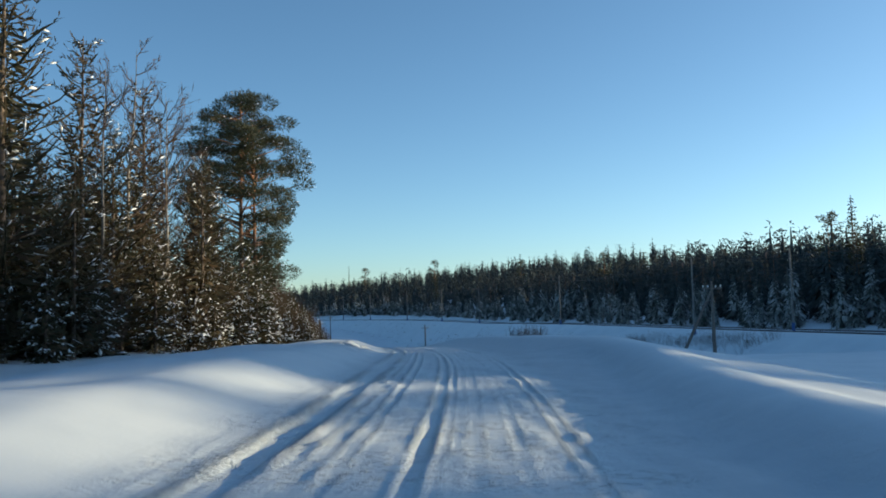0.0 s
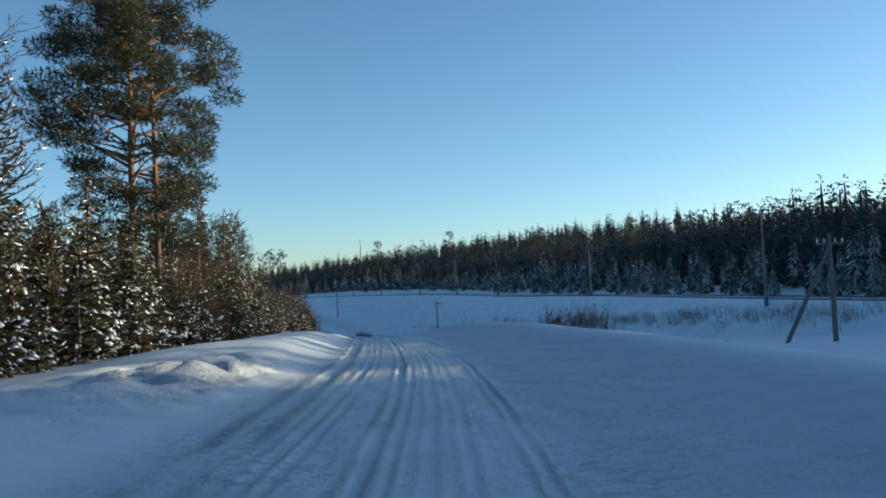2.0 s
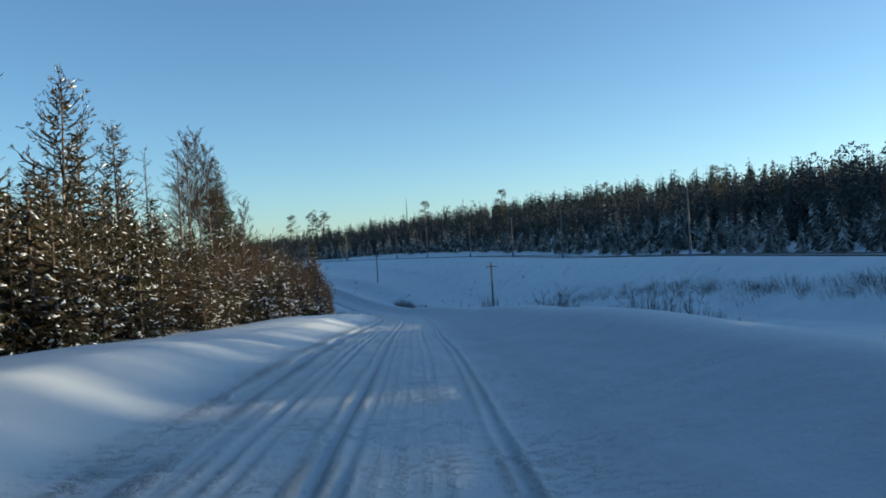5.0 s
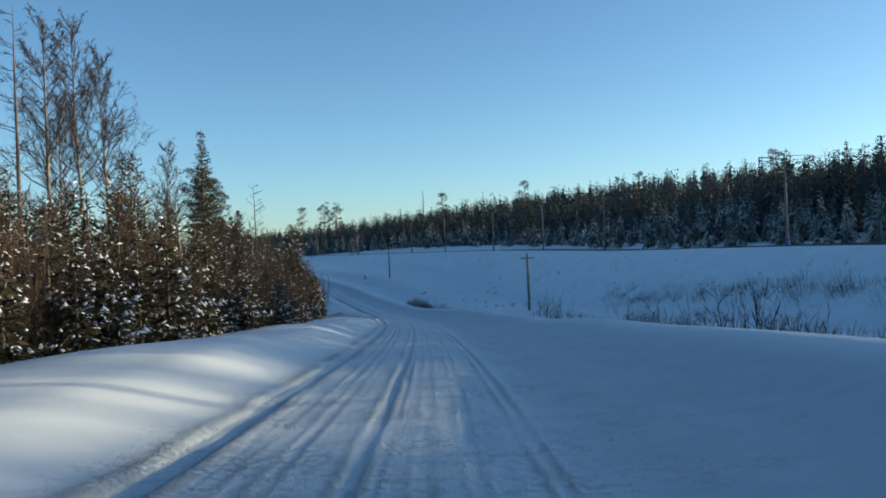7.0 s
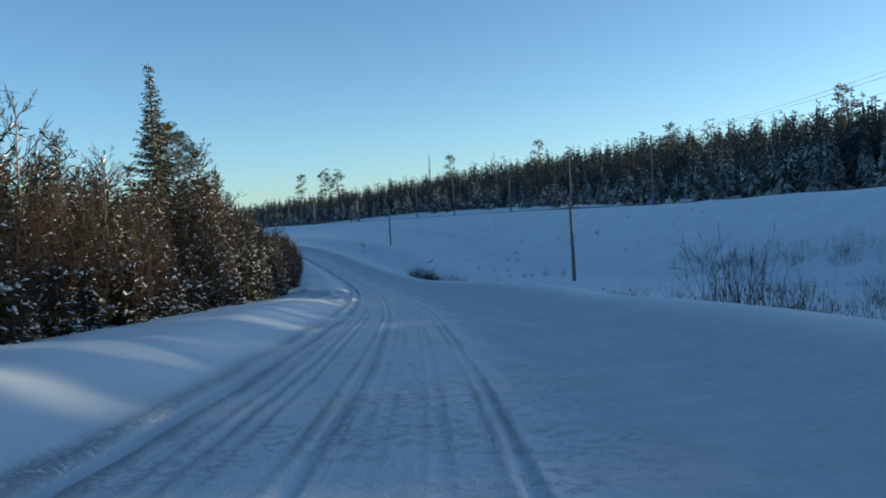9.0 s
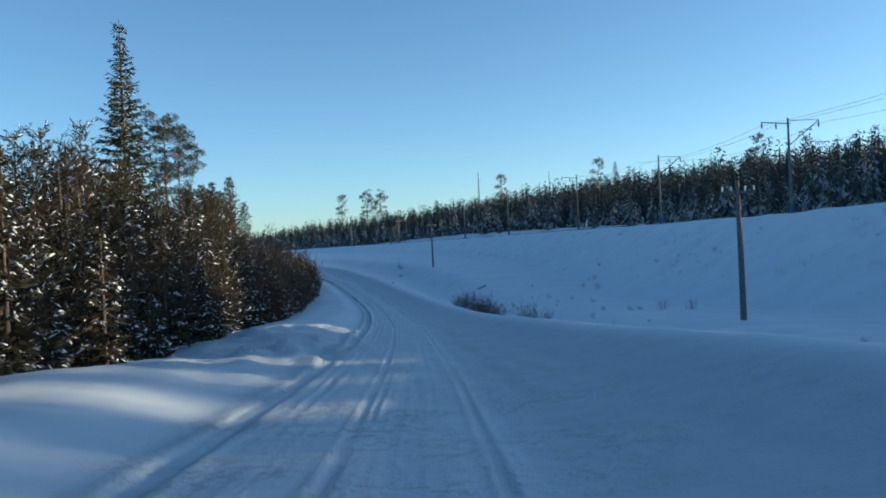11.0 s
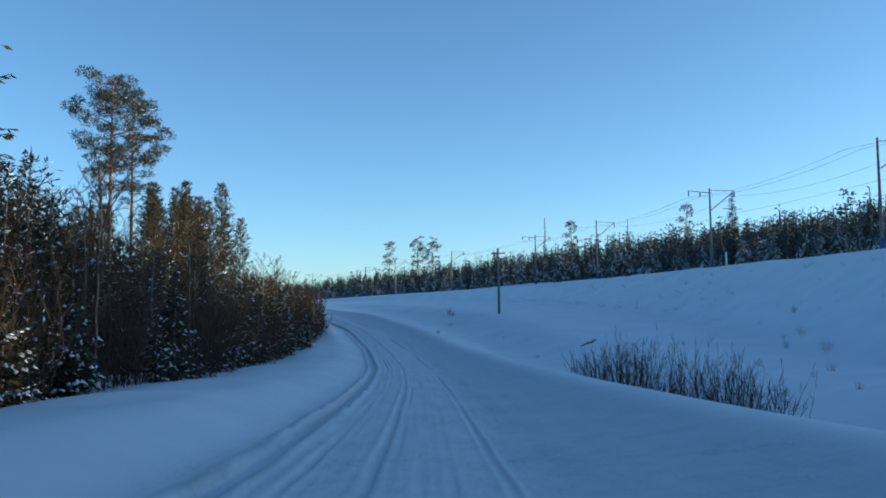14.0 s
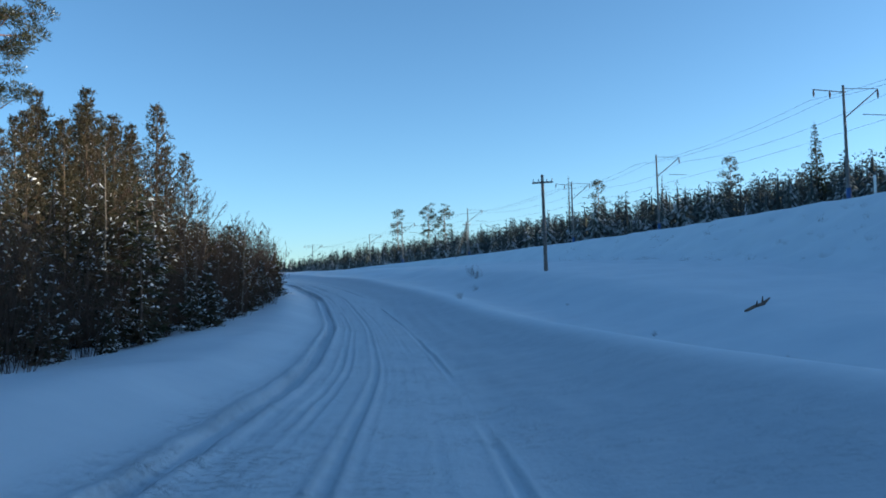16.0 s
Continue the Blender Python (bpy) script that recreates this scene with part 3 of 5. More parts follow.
def pine_shapes(h, seed, bare=0.5, r=2.3, clumps=34, tufts=70, snow=40, trunk_r=0.18, tuft=0.36, ragged=1.0, slim=0.36):
    """A grown pine: a bare trunk, crooked limbs, needles in rounded clumps."""
    rng = np.random.default_rng(seed)
    trunk, crown, load = Shape(), Shape(), Shape()
    pts, rad = stem(h * 0.97, trunk_r, rng, 0.012, 11, 8)
    trunk.tube(pts, rad, 8)
    B, W = [], []
    for i in range(clumps):
        f = rng.uniform(0, 1) ** 0.8
        z0 = h * (bare + (0.97 - bare) * f)
        a = rng.uniform(0, 6.283)
        env = r * (0.55 + 0.9 * math.sin(math.pi * min(1, 0.12 + 0.8 * f))) * 0.72
        ln = env * rng.uniform(0.45, 1.15) ** ragged
        o = on_stem(pts, np.array([z0 - 0.25 * ln]))[0]
        out = np.array([math.cos(a), math.sin(a), rng.uniform(-0.05, 0.55)])
        end = o + out * ln
        knee = o + out * ln * 0.5 + rng.normal(0, 0.12, 3)
        trunk.tube(np.stack([o, knee, end]), [0.03 + 0.014 * ln, 0.03, 0.012], 4, False)
        sc = rng.uniform(0.45, 0.95) * (0.6 + 0.16 * r)
        n = int(tufts * sc)
        c = rng.normal(0, 1, (n, 3))
        c /= np.linalg.norm(c, axis=1, keepdims=True)
        c *= (rng.uniform(0.25, 1, (n, 1)) ** 0.5) * [sc, sc, sc * 0.5]
        B.append(end + c)
        W.append(c / sc + np.array([0, 0, 0.35]) + rng.normal(0, 0.5, (n, 3)))
    B, W = np.concatenate(B), np.concatenate(W)
    n = len(B)
    crown.sprigs(B, W, tuft * rng.uniform(0.7, 1.5, n), slim * tuft * rng.uniform(0.6, 1.2, n), rng, 0.8)
    if snow:
        pick = rng.choice(n, snow, replace=False)
        load.lumps(B[pick] + [0, 0, 0.05], W[pick] * [1, 1, 0.3], rng.uniform(0.2, 0.5, snow), rng.uniform(0.02, 0.06, snow))
    return trunk, crown, load


def young_pine_shapes(h, seed, r=1.25, snow=60, gap=0.42, shoots=7, thick=0.11, needles=6):
    """A young pine: whorls of limbs that turn up at the ends, bushy brushes of needles like candles."""
    rng = np.random.default_rng(seed)
    trunk, crown, load = Shape(), Shape(), Shape()
    pts, rad = stem(h, 0.010 * h + 0.02, rng, 0.015)
    trunk.tube(pts, rad, 6)
    limbs, tips, tl = [], [], []
    for z in np.arange(0.06 * h, 0.965 * h, gap):
        f = z / h
        n = rng.integers(5, 7)
        for a in rng.uniform(0, 6.283) + np.arange(n) * 6.283 / n + rng.normal(0, 0.3, n):
            ln = r * (1 - f) ** 0.8 * rng.uniform(0.65, 1.15) * (0.6 + min(0.4, 1.6 * f)) + 0.16
            o = on_stem(pts, np.array([min(z + rng.normal(0, 0.10), 0.97 * h)]))[0]
            out = np.array([math.cos(a), math.sin(a), 0.0])
            t = np.array([0.1, 0.4, 0.75, 1.0])
            rise = (0.0 + 0.38 * f) * t + 0.36 * t ** 2.5
            limb = o + out * (ln * t)[:, None] + np.array([0, 0, 1.0]) * (ln * rise)[:, None] + rng.normal(0, 0.03, (4, 3))
            limbs.append(limb)
            m = max(2, int(shoots * (0.4 + 0.6 * ln / r)))
            q = rng.uniform(0.25, 1.0, m)
            base = np.stack([np.interp(q, t, limb[:, c]) for c in range(3)], -1)
            way = out * rng.uniform(0.2, 0.9, (m, 1)) + rng.normal(0, 0.45, (m, 3)) * [1, 1, 0.4] + np.array([0, 0, 1.0]) * rng.uniform(0.2, 0.9, (m, 1))
            way /= np.linalg.norm(way, axis=1, keepdims=True)
            le = rng.uniform(0.20, 0.42, m) * (0.6 + 0.4 * min(1, ln))
            tips.append(np.stack([base, base + way * (le * 0.6)[:, None], base + way * le[:, None] + [0, 0, 0.04]], 1))
            tl.append(le)
    limbs.append(on_stem(pts, np.linspace(0.92, 1.0, 4) * h))
    limbs, tips, tl = np.stack(limbs), np.concatenate(tips), np.concatenate(tl)
    reach = np.linalg.norm(limbs[:, -1] - limbs[:, 0], axis=1)
    crown.brushes(limbs, np.clip(0.012 + 0.012 * reach, 0.012, 0.026)[:, None] * np.array([0.7, 1.1, 1.0, 0.25]), rng, 3)
    at = np.repeat(np.arange(len(tips)), needles)
    k = len(at)
    along_tip = rng.uniform(0, 1, (k, 1))
    way = tips[at, 2] - tips[at, 0]
    way = way / (np.linalg.norm(way, axis=1, keepdims=True) + 1e-9) + rng.normal(0, 0.55, (k, 3))
    crown.sprigs(tips[at, 0] + (tips[at, 2] - tips[at, 0]) * along_tip, way, thick * rng.uniform(0.9, 2.0, k), thick * rng.uniform(0.25, 0.45, k), rng, 1.0)
    inner(crown, h, 0.05, lambda f: 0.62 * r * (1 - f) ** 0.8 * (0.6 + min(0.4, 1.6 * f)), rng, 560)
    if snow:
        pick = rng.choice(len(tips), min(snow, len(tips)), replace=False)
        k = len(pick)
        load.lumps(tips[pick, 0] + [0, 0, 0.05], (tips[pick, 2] - tips[pick, 0]) * [1, 1, 0.4], tl[pick] * rng.uniform(0.7, 1.4, k), 0.026 + 0.07 * rng.random(k) ** 3)
    return trunk, crown, load


def bare_shapes(h, seed, bare=0.45, spread=0.32, limbs=16, twigs=9, r=0.11, up=0.9, fine=5, bend=0.03, side_spread=0.9):
    """A leafless tree: trunk and limbs, then a haze of twigs."""
    rng = np.random.default_rng(seed)
    trunk, crown = Shape(), Shape()
    pts, rad = stem(h, r, rng, bend, 11, 7, 0.04)
    trunk.tube(pts, rad, 7)
    for i in range(limbs):
        f = bare + (0.97 - bare) * (i + rng.random()) / limbs
        a = rng.uniform(0, 6.283)
        ln = h * spread * (1.05 - f) / (1.05 - bare) * rng.uniform(0.6, 1.15) + 0.4
        o = on_stem(pts, np.array([f * h]))[0]
        w = np.array([math.cos(a), math.sin(a), up * rng.uniform(0.6, 1.3)])
        w /= np.linalg.norm(w)
        t = np.linspace(0, 1, 5)[:, None]
        limb = o + w * ln * t + np.array([0, 0, 0.25 * ln]) * t ** 2 + np.cumsum(rng.normal(0, 0.035 * ln, (5, 3)), 0) * (t > 0)
        crown.tube(limb, np.linspace(0.010 + 0.007 * ln, 0.004, 5), 4, False)
        for _ in range(twigs):
            s = rng.uniform(0.2, 1)
            b = np.array([np.interp(s, t[:, 0], limb[:, c]) for c in range(3)])
            tw = w + rng.normal(0, side_spread * 0.55, 3) + [0, 0, 0.25]
            tw /= np.linalg.norm(tw)
            tl = ln * 0.42 * rng.uniform(0.5, 1.2) * (1.2 - 0.5 * s)
            mid = b + tw * tl * 0.5 + rng.normal(0, 0.05 * tl, 3)
            tip = b + tw * tl
            crown.tube(np.stack([b, mid, tip]), [0.0085, 0.006, 0.003], 3, False)
            n = fine
            q = rng.uniform(0.15, 1, n)[:, None]
            ww = tw + rng.normal(0, 0.55, (n, 3))
            crown.sprigs(b + (tip - b) * q, ww, tl * rng.uniform(0.3, 0.6, n), np.full(n, 0.014), rng, 1.0)
    return trunk, crown


def shrub_shapes(h, seed, stems=22, spread=0.9, fine=9, thick=0.010):
    """A leafless thicket: many thin stems from one root."""
    rng = np.random.default_rng(seed)
    s, fine_twigs = Shape(), Shape()
    for _ in range(stems):
        a, q = rng.uniform(0, 6.283), rng.uniform(0, 1) ** 0.5
        base = np.array([math.cos(a), math.sin(a), 0]) * spread * 0.45 * q + [0, 0, -0.25]
        top = base + np.array([math.cos(a) * spread * rng.uniform(0.1, 0.8) * q, math.sin(a) * spread * rng.uniform(0.1, 0.8) * q, h * rng.uniform(0.55, 1.05) + 0.25])
        mid = 0.5 * (base + top) + rng.normal(0, 0.06 * h, 3) * [1, 1, 0.2]
        s.tube(np.stack([base, mid, top]), [thick * 1.3, thick, thick * 0.35], 3, False)
        n = fine
        t = rng.uniform(0.25, 1, n)[:, None]
        b = np.where(t < 0.5, base + (mid - base) * 2 * t, mid + (top - mid) * (2 * t - 1))
        w = (top - base) / h + rng.normal(0, 0.45, (n, 3))
        fine_twigs.sprigs(b, w, 0.24 * h * rng.uniform(0.4, 1.2, n), np.full(n, 0.013 + 0.002 * h), rng, 1.0)
    return s, fine_twigs


def tree(name, shapes, mats, label, category, group=""):
    """A template, kept out of sight until it is copied: returns its meshes."""
    names = ("brush", "spray") if category == "shrub" else ("trunk", "crown", "snow_load")
    return name, [(nm, sh.mesh(nm, mt, nm != "crown")) for nm, sh, mt in zip(names, shapes, mats) if sh.v], label, category, group


def plant(kind, x, y, scale=1.0, turn=None, z=None, lean=(0, 0), label="", sink=0.0):
    name, meshes, lab, cat, group = kind
    turn = random.uniform(0, 6.283) if turn is None else turn
    ob = new(name)
    ob.empty_display_size = 0.3
    zz = (ground_z(x, y) if z is None else z) - sink
    ob.matrix_basis = Matrix.LocRotScale((x, y, zz), Euler((lean[0], lean[1], turn)), (scale,) * 3)
    for nm, me in meshes:
        o = new(nm, me)
        o.parent = ob
        if nm in ("snow_load", "brush", "spray"):
            tagged(o, kind="stuff")
    return tagged(ob, label or lab, cat, group)


# templates
SPR = (M_BARK, M_SPRUCE, M_LOAD)
YNG = (M_BARK, M_YOUNG, M_LOAD)
PIN = (M_PINEBARK, M_PINE, M_LOAD)
spruces = [tree("spruce", spruce_shapes(h, r, sd, snow=sn, spray=0.44), SPR, "dark spruce with snow caught on its drooping branches", "tree", "spruces of the wood") for h, r, sd, sn in ((9, 2.3, 1, 220), (7.5, 2.2, 2, 200), (6, 2.0, 3, 180))]
young = [tree("young_pine", young_pine_shapes(h, sd, r, 80), YNG, "young pine, olive green, dusted with clumps of snow", "tree", "young pines of the wood") for h, sd, r in ((6.5, 11, 1.95), (8, 12, 2.2), (5, 13, 1.7), (9.5, 14, 2.3))]
fills = [tree("young_pine", young_pine_shapes(h, sd, r, 60, 0.50, 5, 0.13, 4), YNG, "bushy young pine, dark olive green with snow on its twigs", "tree", "young pines of the wood") for h, sd, r in ((5, 15, 1.8), (6, 16, 1.9), (7, 17, 2.0))]
fills += [tree("spruce", spruce_shapes(h, r, sd, snow=90, lump=1.25, dens=0.65, spray=0.50, per=6, gap=0.44, thick=0.10), YNG, "close-grown spruce, dark green with snow on its branches", "tree", "spruces of the wood") for h, r, sd in ((6, 1.9, 18), (5, 1.8, 19))]
saplings = [tree("spruce_sapling", spruce_shapes(h, r, sd, per=6, gap=0.36, snow=110, droop=0.15, spray=0.36, dens=0.8), YNG, "low spruce sapling heavy with snow at the wood's edge", "tree", "saplings at the wood's edge") for h, r, sd in ((2.6, 0.9, 21), (1.8, 0.8, 22), (3.6, 1.1, 23))]
bares = [tree("birch", bare_shapes(h, sd, b, sp, 16, 7, 0.025 + 0.005 * h, 0.9, 6, 0.05), (M_PALE, M_TWIG), "slender leafless birch with a pale grey stem", "tree", "leafless birches") for h, sd, b, sp in ((7, 31, 0.35, 0.26), (8.5, 32, 0.45, 0.24), (5.5, 33, 0.25, 0.30))]
thickets = [tree("alder_thicket", shrub_shapes(h, sd, st, sp, 14, 0.009), (M_TWIG, M_TWIG), "leafless red-brown alder thicket in the snow", "shrub", "thickets at the wood's edge") for h, sd, st, sp in ((3.2, 41, 26, 1.5), (2.4, 42, 24, 1.3), (4.0, 43, 26, 1.6))]
willows = [tree("willow_shrub", shrub_shapes(h, sd, st, sp, 7, 0.0065), (M_WILLOW, M_WILLOW), "thin leafless willow shrub standing in the snowy ditch", "shrub", "willows in the ditch") for h, sd, st, sp in ((1.5, 51, 24, 1.0), (1.1, 52, 20, 0.8), (1.8, 53, 28, 1.3))]


# ---- the wood to the left of the road ----
def edge_at(y):
    return float(np.interp(y, [p[0] for p in EDGE], [p[1] for p in EDGE]))


def at_left(y, far):
    """A place at a distance to the left of the road's middle."""
    return float(along(ROAD_X, y)) - far / float(along(ROAD_COS, y)), y


rnd = random.Random(7)
# y, height of the wood's common trees
TALL = [(0, 6.5), (28, 7.0), (34, 5.6), (54, 5.0), (62, 6.0), (80, 5.6), (88, 5.0), (102, 5.6), (124, 5.2), (132, 6.6), (146, 7.2), (162, 7.2), (172, 5.8), (186, 6.6), (200, 5.8), (206, 5.3), (222, 5.2), (234, 5.2), (262, 5.0)]
FILL_H = {id(k): h for k, h in zip(fills + young + spruces + bares, (5, 6, 7, 6, 5, 6.5, 8, 5, 9.5, 9, 7.5, 6, 7, 8.5, 5.5))}


def left_wood():
    y = 13.0
    while y < 262:
        e = edge_at(y)
        tall = float(np.interp(y, [p[0] for p in TALL], [p[1] for p in TALL]))
        # kinds, from and to how far behind the wood's edge, chance, height against the common trees
        conifers = [(saplings, -0.2, 0.7, 0.6, 0), (fills, 0.6, 1.8, 0.85, 0.62), (fills, 1.6, 3.2, 0.9, 0.82), (fills, 3.0, 5.0, 0.9, 0.95), (fills, 4.8, 7.0, 0.8, 1.0)]
        if y < 33:
            rows = conifers + [(thickets, 0.2, 2.0, 0.4, 0), (bares, 0.8, 4, 0.45, 1.0)]
        elif y < 82:
            rows = conifers + [(thickets, 0.6, 3, 0.25, 0), (bares, 1.0, 4, 0.22, 0.95)]
        elif y < 128:
            rows = conifers[:1] + [(k, lo, hi, (0.6, 0.5, 0.8, 0.8)[i], h) for i, (k, lo, hi, p, h) in enumerate(conifers[1:])] + [(saplings, 0.2, 1.2, 0.6, 0), (thickets, 0.4, 2.0, 0.8, 0), (thickets, 1.2, 3.0, 0.9, 0), (thickets, 2.4, 5.0, 0.9, 0), (bares, 0.8, 4, 0.5, 1.0)]
        elif y < 164:
            rows = conifers + [(thickets, 0.6, 2.6, 0.3, 0), (bares, 0.6, 3, 0.3, 0.9)]
        else:
            rows = conifers[:1] + [(k, lo, hi, (0.3, 0.45, 0.75, 0.75)[i], h) for i, (k, lo, hi, p, h) in enumerate(conifers[1:])] + [(thickets, 0.0, 1.0, 0.9, 0), (thickets, 0.8, 2.2, 0.9, 0), (thickets, 2.0, 4.0, 0.9, 0), (bares, 0.2, 2.0, 0.55, 0.8), (bares, 1.5, 4.0, 0.5, 1.0)]
        for kinds, lo, hi, p, rel in rows:
            if rnd.random() < p:
                x, yy = at_left(y + rnd.uniform(-0.8, 0.8), e + rnd.uniform(lo, hi))
                kind = rnd.choice(kinds)
                sc = tall * rel / FILL_H[id(kind)] if rel else (0.45 + 0.075 * tall)
                plant(kind, x, yy, rnd.uniform(0.78, 1.12) * sc)
        y += 1.5


left_wood()
laden = [tree("spruce_sapling", spruce_shapes(h, rr, sd, per=6, gap=0.34, snow=110, droop=0.2, spray=0.36, dens=0.8, lump=1.8), YNG, "small spruce bowed under thick clumps of snow", "tree", "saplings at the wood's edge") for h, rr, sd in ((2.8, 1.2, 24), (2.2, 1.1, 25), (3.6, 1.4, 26))]
for y, out, sc in ((31, 0.2, 0.9), (33.5, 0.6, 1.0), (35.5, -0.2, 0.8), (37.5, 0.5, 1.1), (39.5, 0.0, 0.9), (41.5, 0.7, 1.15), (43.5, 0.1, 0.9), (46, 0.6, 1.0), (49, 0.3, 0.8), (53, 0.5, 0.9), (88, 0.2, 0.9), (92, 0.1, 1.0), (96, 0.4, 0.9), (101, 0.2, 1.0), (171, 0.1, 0.9), (174, 0.5, 1.0), (178, 0.0, 0.8)):
    x, yy = at_left(y, edge_at(y) + out)
    plant(rnd.choice(laden), x, yy, sc)

# the grown trees that stand out: kind, x, y, height
for kind, x, y, h in ((young[3], -11.9, 33.1, 10.6), (young[1], -10.6, 26.5, 7.2), (young[0], -10.9, 30.0, 6.6), (bares[1], -13.8, 41.0, 11.0), (bares[0], -14.9, 43.9, 12.5), (young[3], -10.8, 20.3, 10.8), (young[3], -10.9, 25.0, 9.8), (spruces[0], -12.2, 22.8, 10.2), (bares[0], -11.2, 28.4, 10.5), (bares[1], -10.6, 31.6, 10.0), (bares[1], -10.0, 24.0, 8.5), (young[1], -10.0, 22.4, 5.6),
                      (young[1], -10.6, 36.5, 8.8), (young[0], -10.0, 34.2, 7.5), (young[3], -12.6, 42.4, 9.5), (spruces[2], -10.1, 42.8, 5.4), (spruces[1], -10.3, 46.5, 5.2), (young[2], -10.7, 52.6, 3.6),
                      (young[3], -15.0, 63.6, 10.2), (young[1], -14.3, 65.9, 8.1), (young[1], -14.4, 71.3, 8.0), (young[3], -16.8, 79.5, 8.6), (spruces[0], -15.9, 75.0, 7.3), (young[0], -19.8, 101.8, 7.4), (young[0], -17.6, 100.4, 5.2),
                      (young[2], -19.6, 124.3, 5.2), (young[0], -21.2, 129.4, 7.1), (young[0], -24.9, 120.3, 6.5), (young[0], -23.3, 122.3, 6.5), (young[1], -28.0, 144.6, 7.1), (young[1], -28.5, 146.7, 7.6), (young[3], -30.9, 152.5, 9.0),
                      
                      (young[1], -39.7, 196.5, 6.8), (young[0], -33.8, 172.1, 6.5), (young[1], -35.9, 175.8, 7.6), (bares[1], -44.1, 212.3, 6.6), 
                      (bares[1], -51.2, 230.0, 6.8), (bares[2], -45.1, 216.8, 6.4), (spruces[2], -43.4, 213.0, 5.6)):
    plant(kind, x, y, h / FILL_H[id(kind)])
slims = [tree("pine", young_pine_shapes(15.5, sd, 3.3, 60, 0.50, 11, 0.20, 6), YNG, "slim pine, dark green to the ground, over the thickets", "tree", "slim pines behind the thickets") for sd in (27, 28)]
for i, (x, y, h) in enumerate(((-71.0, 256, 16.9), (-67.6, 242, 15.4), (-71.1, 246, 15.3), (-70.1, 240, 15.3), (-73.0, 251, 15.0), (-74.0, 247.5, 14.2), (-66.4, 238, 12.6), (-69.6, 250, 14.0), (-69.2, 258, 12.6), (-74.5, 257, 14.4), (-72.2, 243, 14.6), (-66.0, 240.5, 13.0), (-68.0, 246, 14.2), (-73.5, 254, 14.8), (-72.0, 259.5, 13.4),
                               (-66.0, 226, 12.0), (-63.5, 221, 11.2), (-68.5, 229, 12.4), (-61.0, 216, 10.5), (-65.0, 232, 11.8), (-62.5, 228, 10.4), (-58.5, 210, 10.0), (-66.5, 235, 12.6))):
    plant(slims[i % 2], x, y, h / 15.5)
p1 = tree("pine", pine_shapes(17, 61, 0.36, 3.5, 74, 560, 120, 0.20, 0.23, 0.8, 0.24), PIN, "tall old pine, dense dark crown and orange upper trunk", "tree", "old pines")
p2 = tree("pine", pine_shapes(15.8, 62, 0.26, 3.1, 64, 560, 100, 0.17, 0.23, 0.8, 0.24), PIN, "tall old pine, dense dark crown and orange upper trunk", "tree", "old pines")
plant(p1, -13.25, 54, 1.0, 0.4)
plant(p2, -12.45, 54.6, 1.0, 2.0, lean=(0, 0.04))
p3 = tree("pine", pine_shapes(24, 63, 0.54, 3.3, 50, 300, 40, 0.27, 0.30, 1.0, 0.22), PIN, "very tall pine, bare orange trunk and open crown", "tree", "old pines")
p4 = tree("pine", pine_shapes(22.5, 64, 0.50, 3.0, 46, 300, 40, 0.23, 0.30, 1.0, 0.22), PIN, "very tall pine, bare orange trunk and open crown", "tree", "old pines")
plant(p3, -69.6, 232, 1.08, 1.0)
plant(p4, -68.5, 234, 1.06, 2.5)
big = tree("spruce", spruce_shapes(27, 5.4, 71, gap=0.28, per=12, snow=320, power=0.95, spray=0.75, dens=0.4, heart=700, thick=0.12), SPR, "tall dark narrow spruce that overtops the wood", "tree", "spruces of the wood")
plant(big, -55.0, 196.8, 1.07)
aspens = [tree("aspen", bare_shapes(h, sd, 0.46, 0.16, 46, 12, 0.11, 1.0, 9), (M_PALE, M_WILLOW), "tall leafless aspen with a pale straight trunk", "tree", "leafless aspens") for h, sd in ((12.2, 81), (13.2, 82), (12.6, 83))]
for kind, x, y, sc in ((aspens[0], -21.3, 98.5, 1.0), (aspens[1], -21.8, 101.7, 1.0), (aspens[2], -22.2, 104.4, 1.0), (aspens[0], -23.6, 103.0, 0.85), (aspens[2], -20.9, 107.5, 0.72), (aspens[1], -27.2, 121.2, 0.64)):
    plant(kind, x, y, sc)
larches = [tree("larch", bare_shapes(12.5, sd, 0.2, sp, 40, n, 0.12, 0.25, 5, 0.008), (M_BARK, M_TWIG), "leafless larch with thin level limbs", "tree", "larches") for sd, sp, n in ((84, 0.15, 7), (85, 0.16, 4))]
plant(larches[1], -17.0, 108.8, 0.58), plant(larches[0], -21.0, 96.0, 0.93), plant(larches[0], -23.4, 97.0, 0.9)



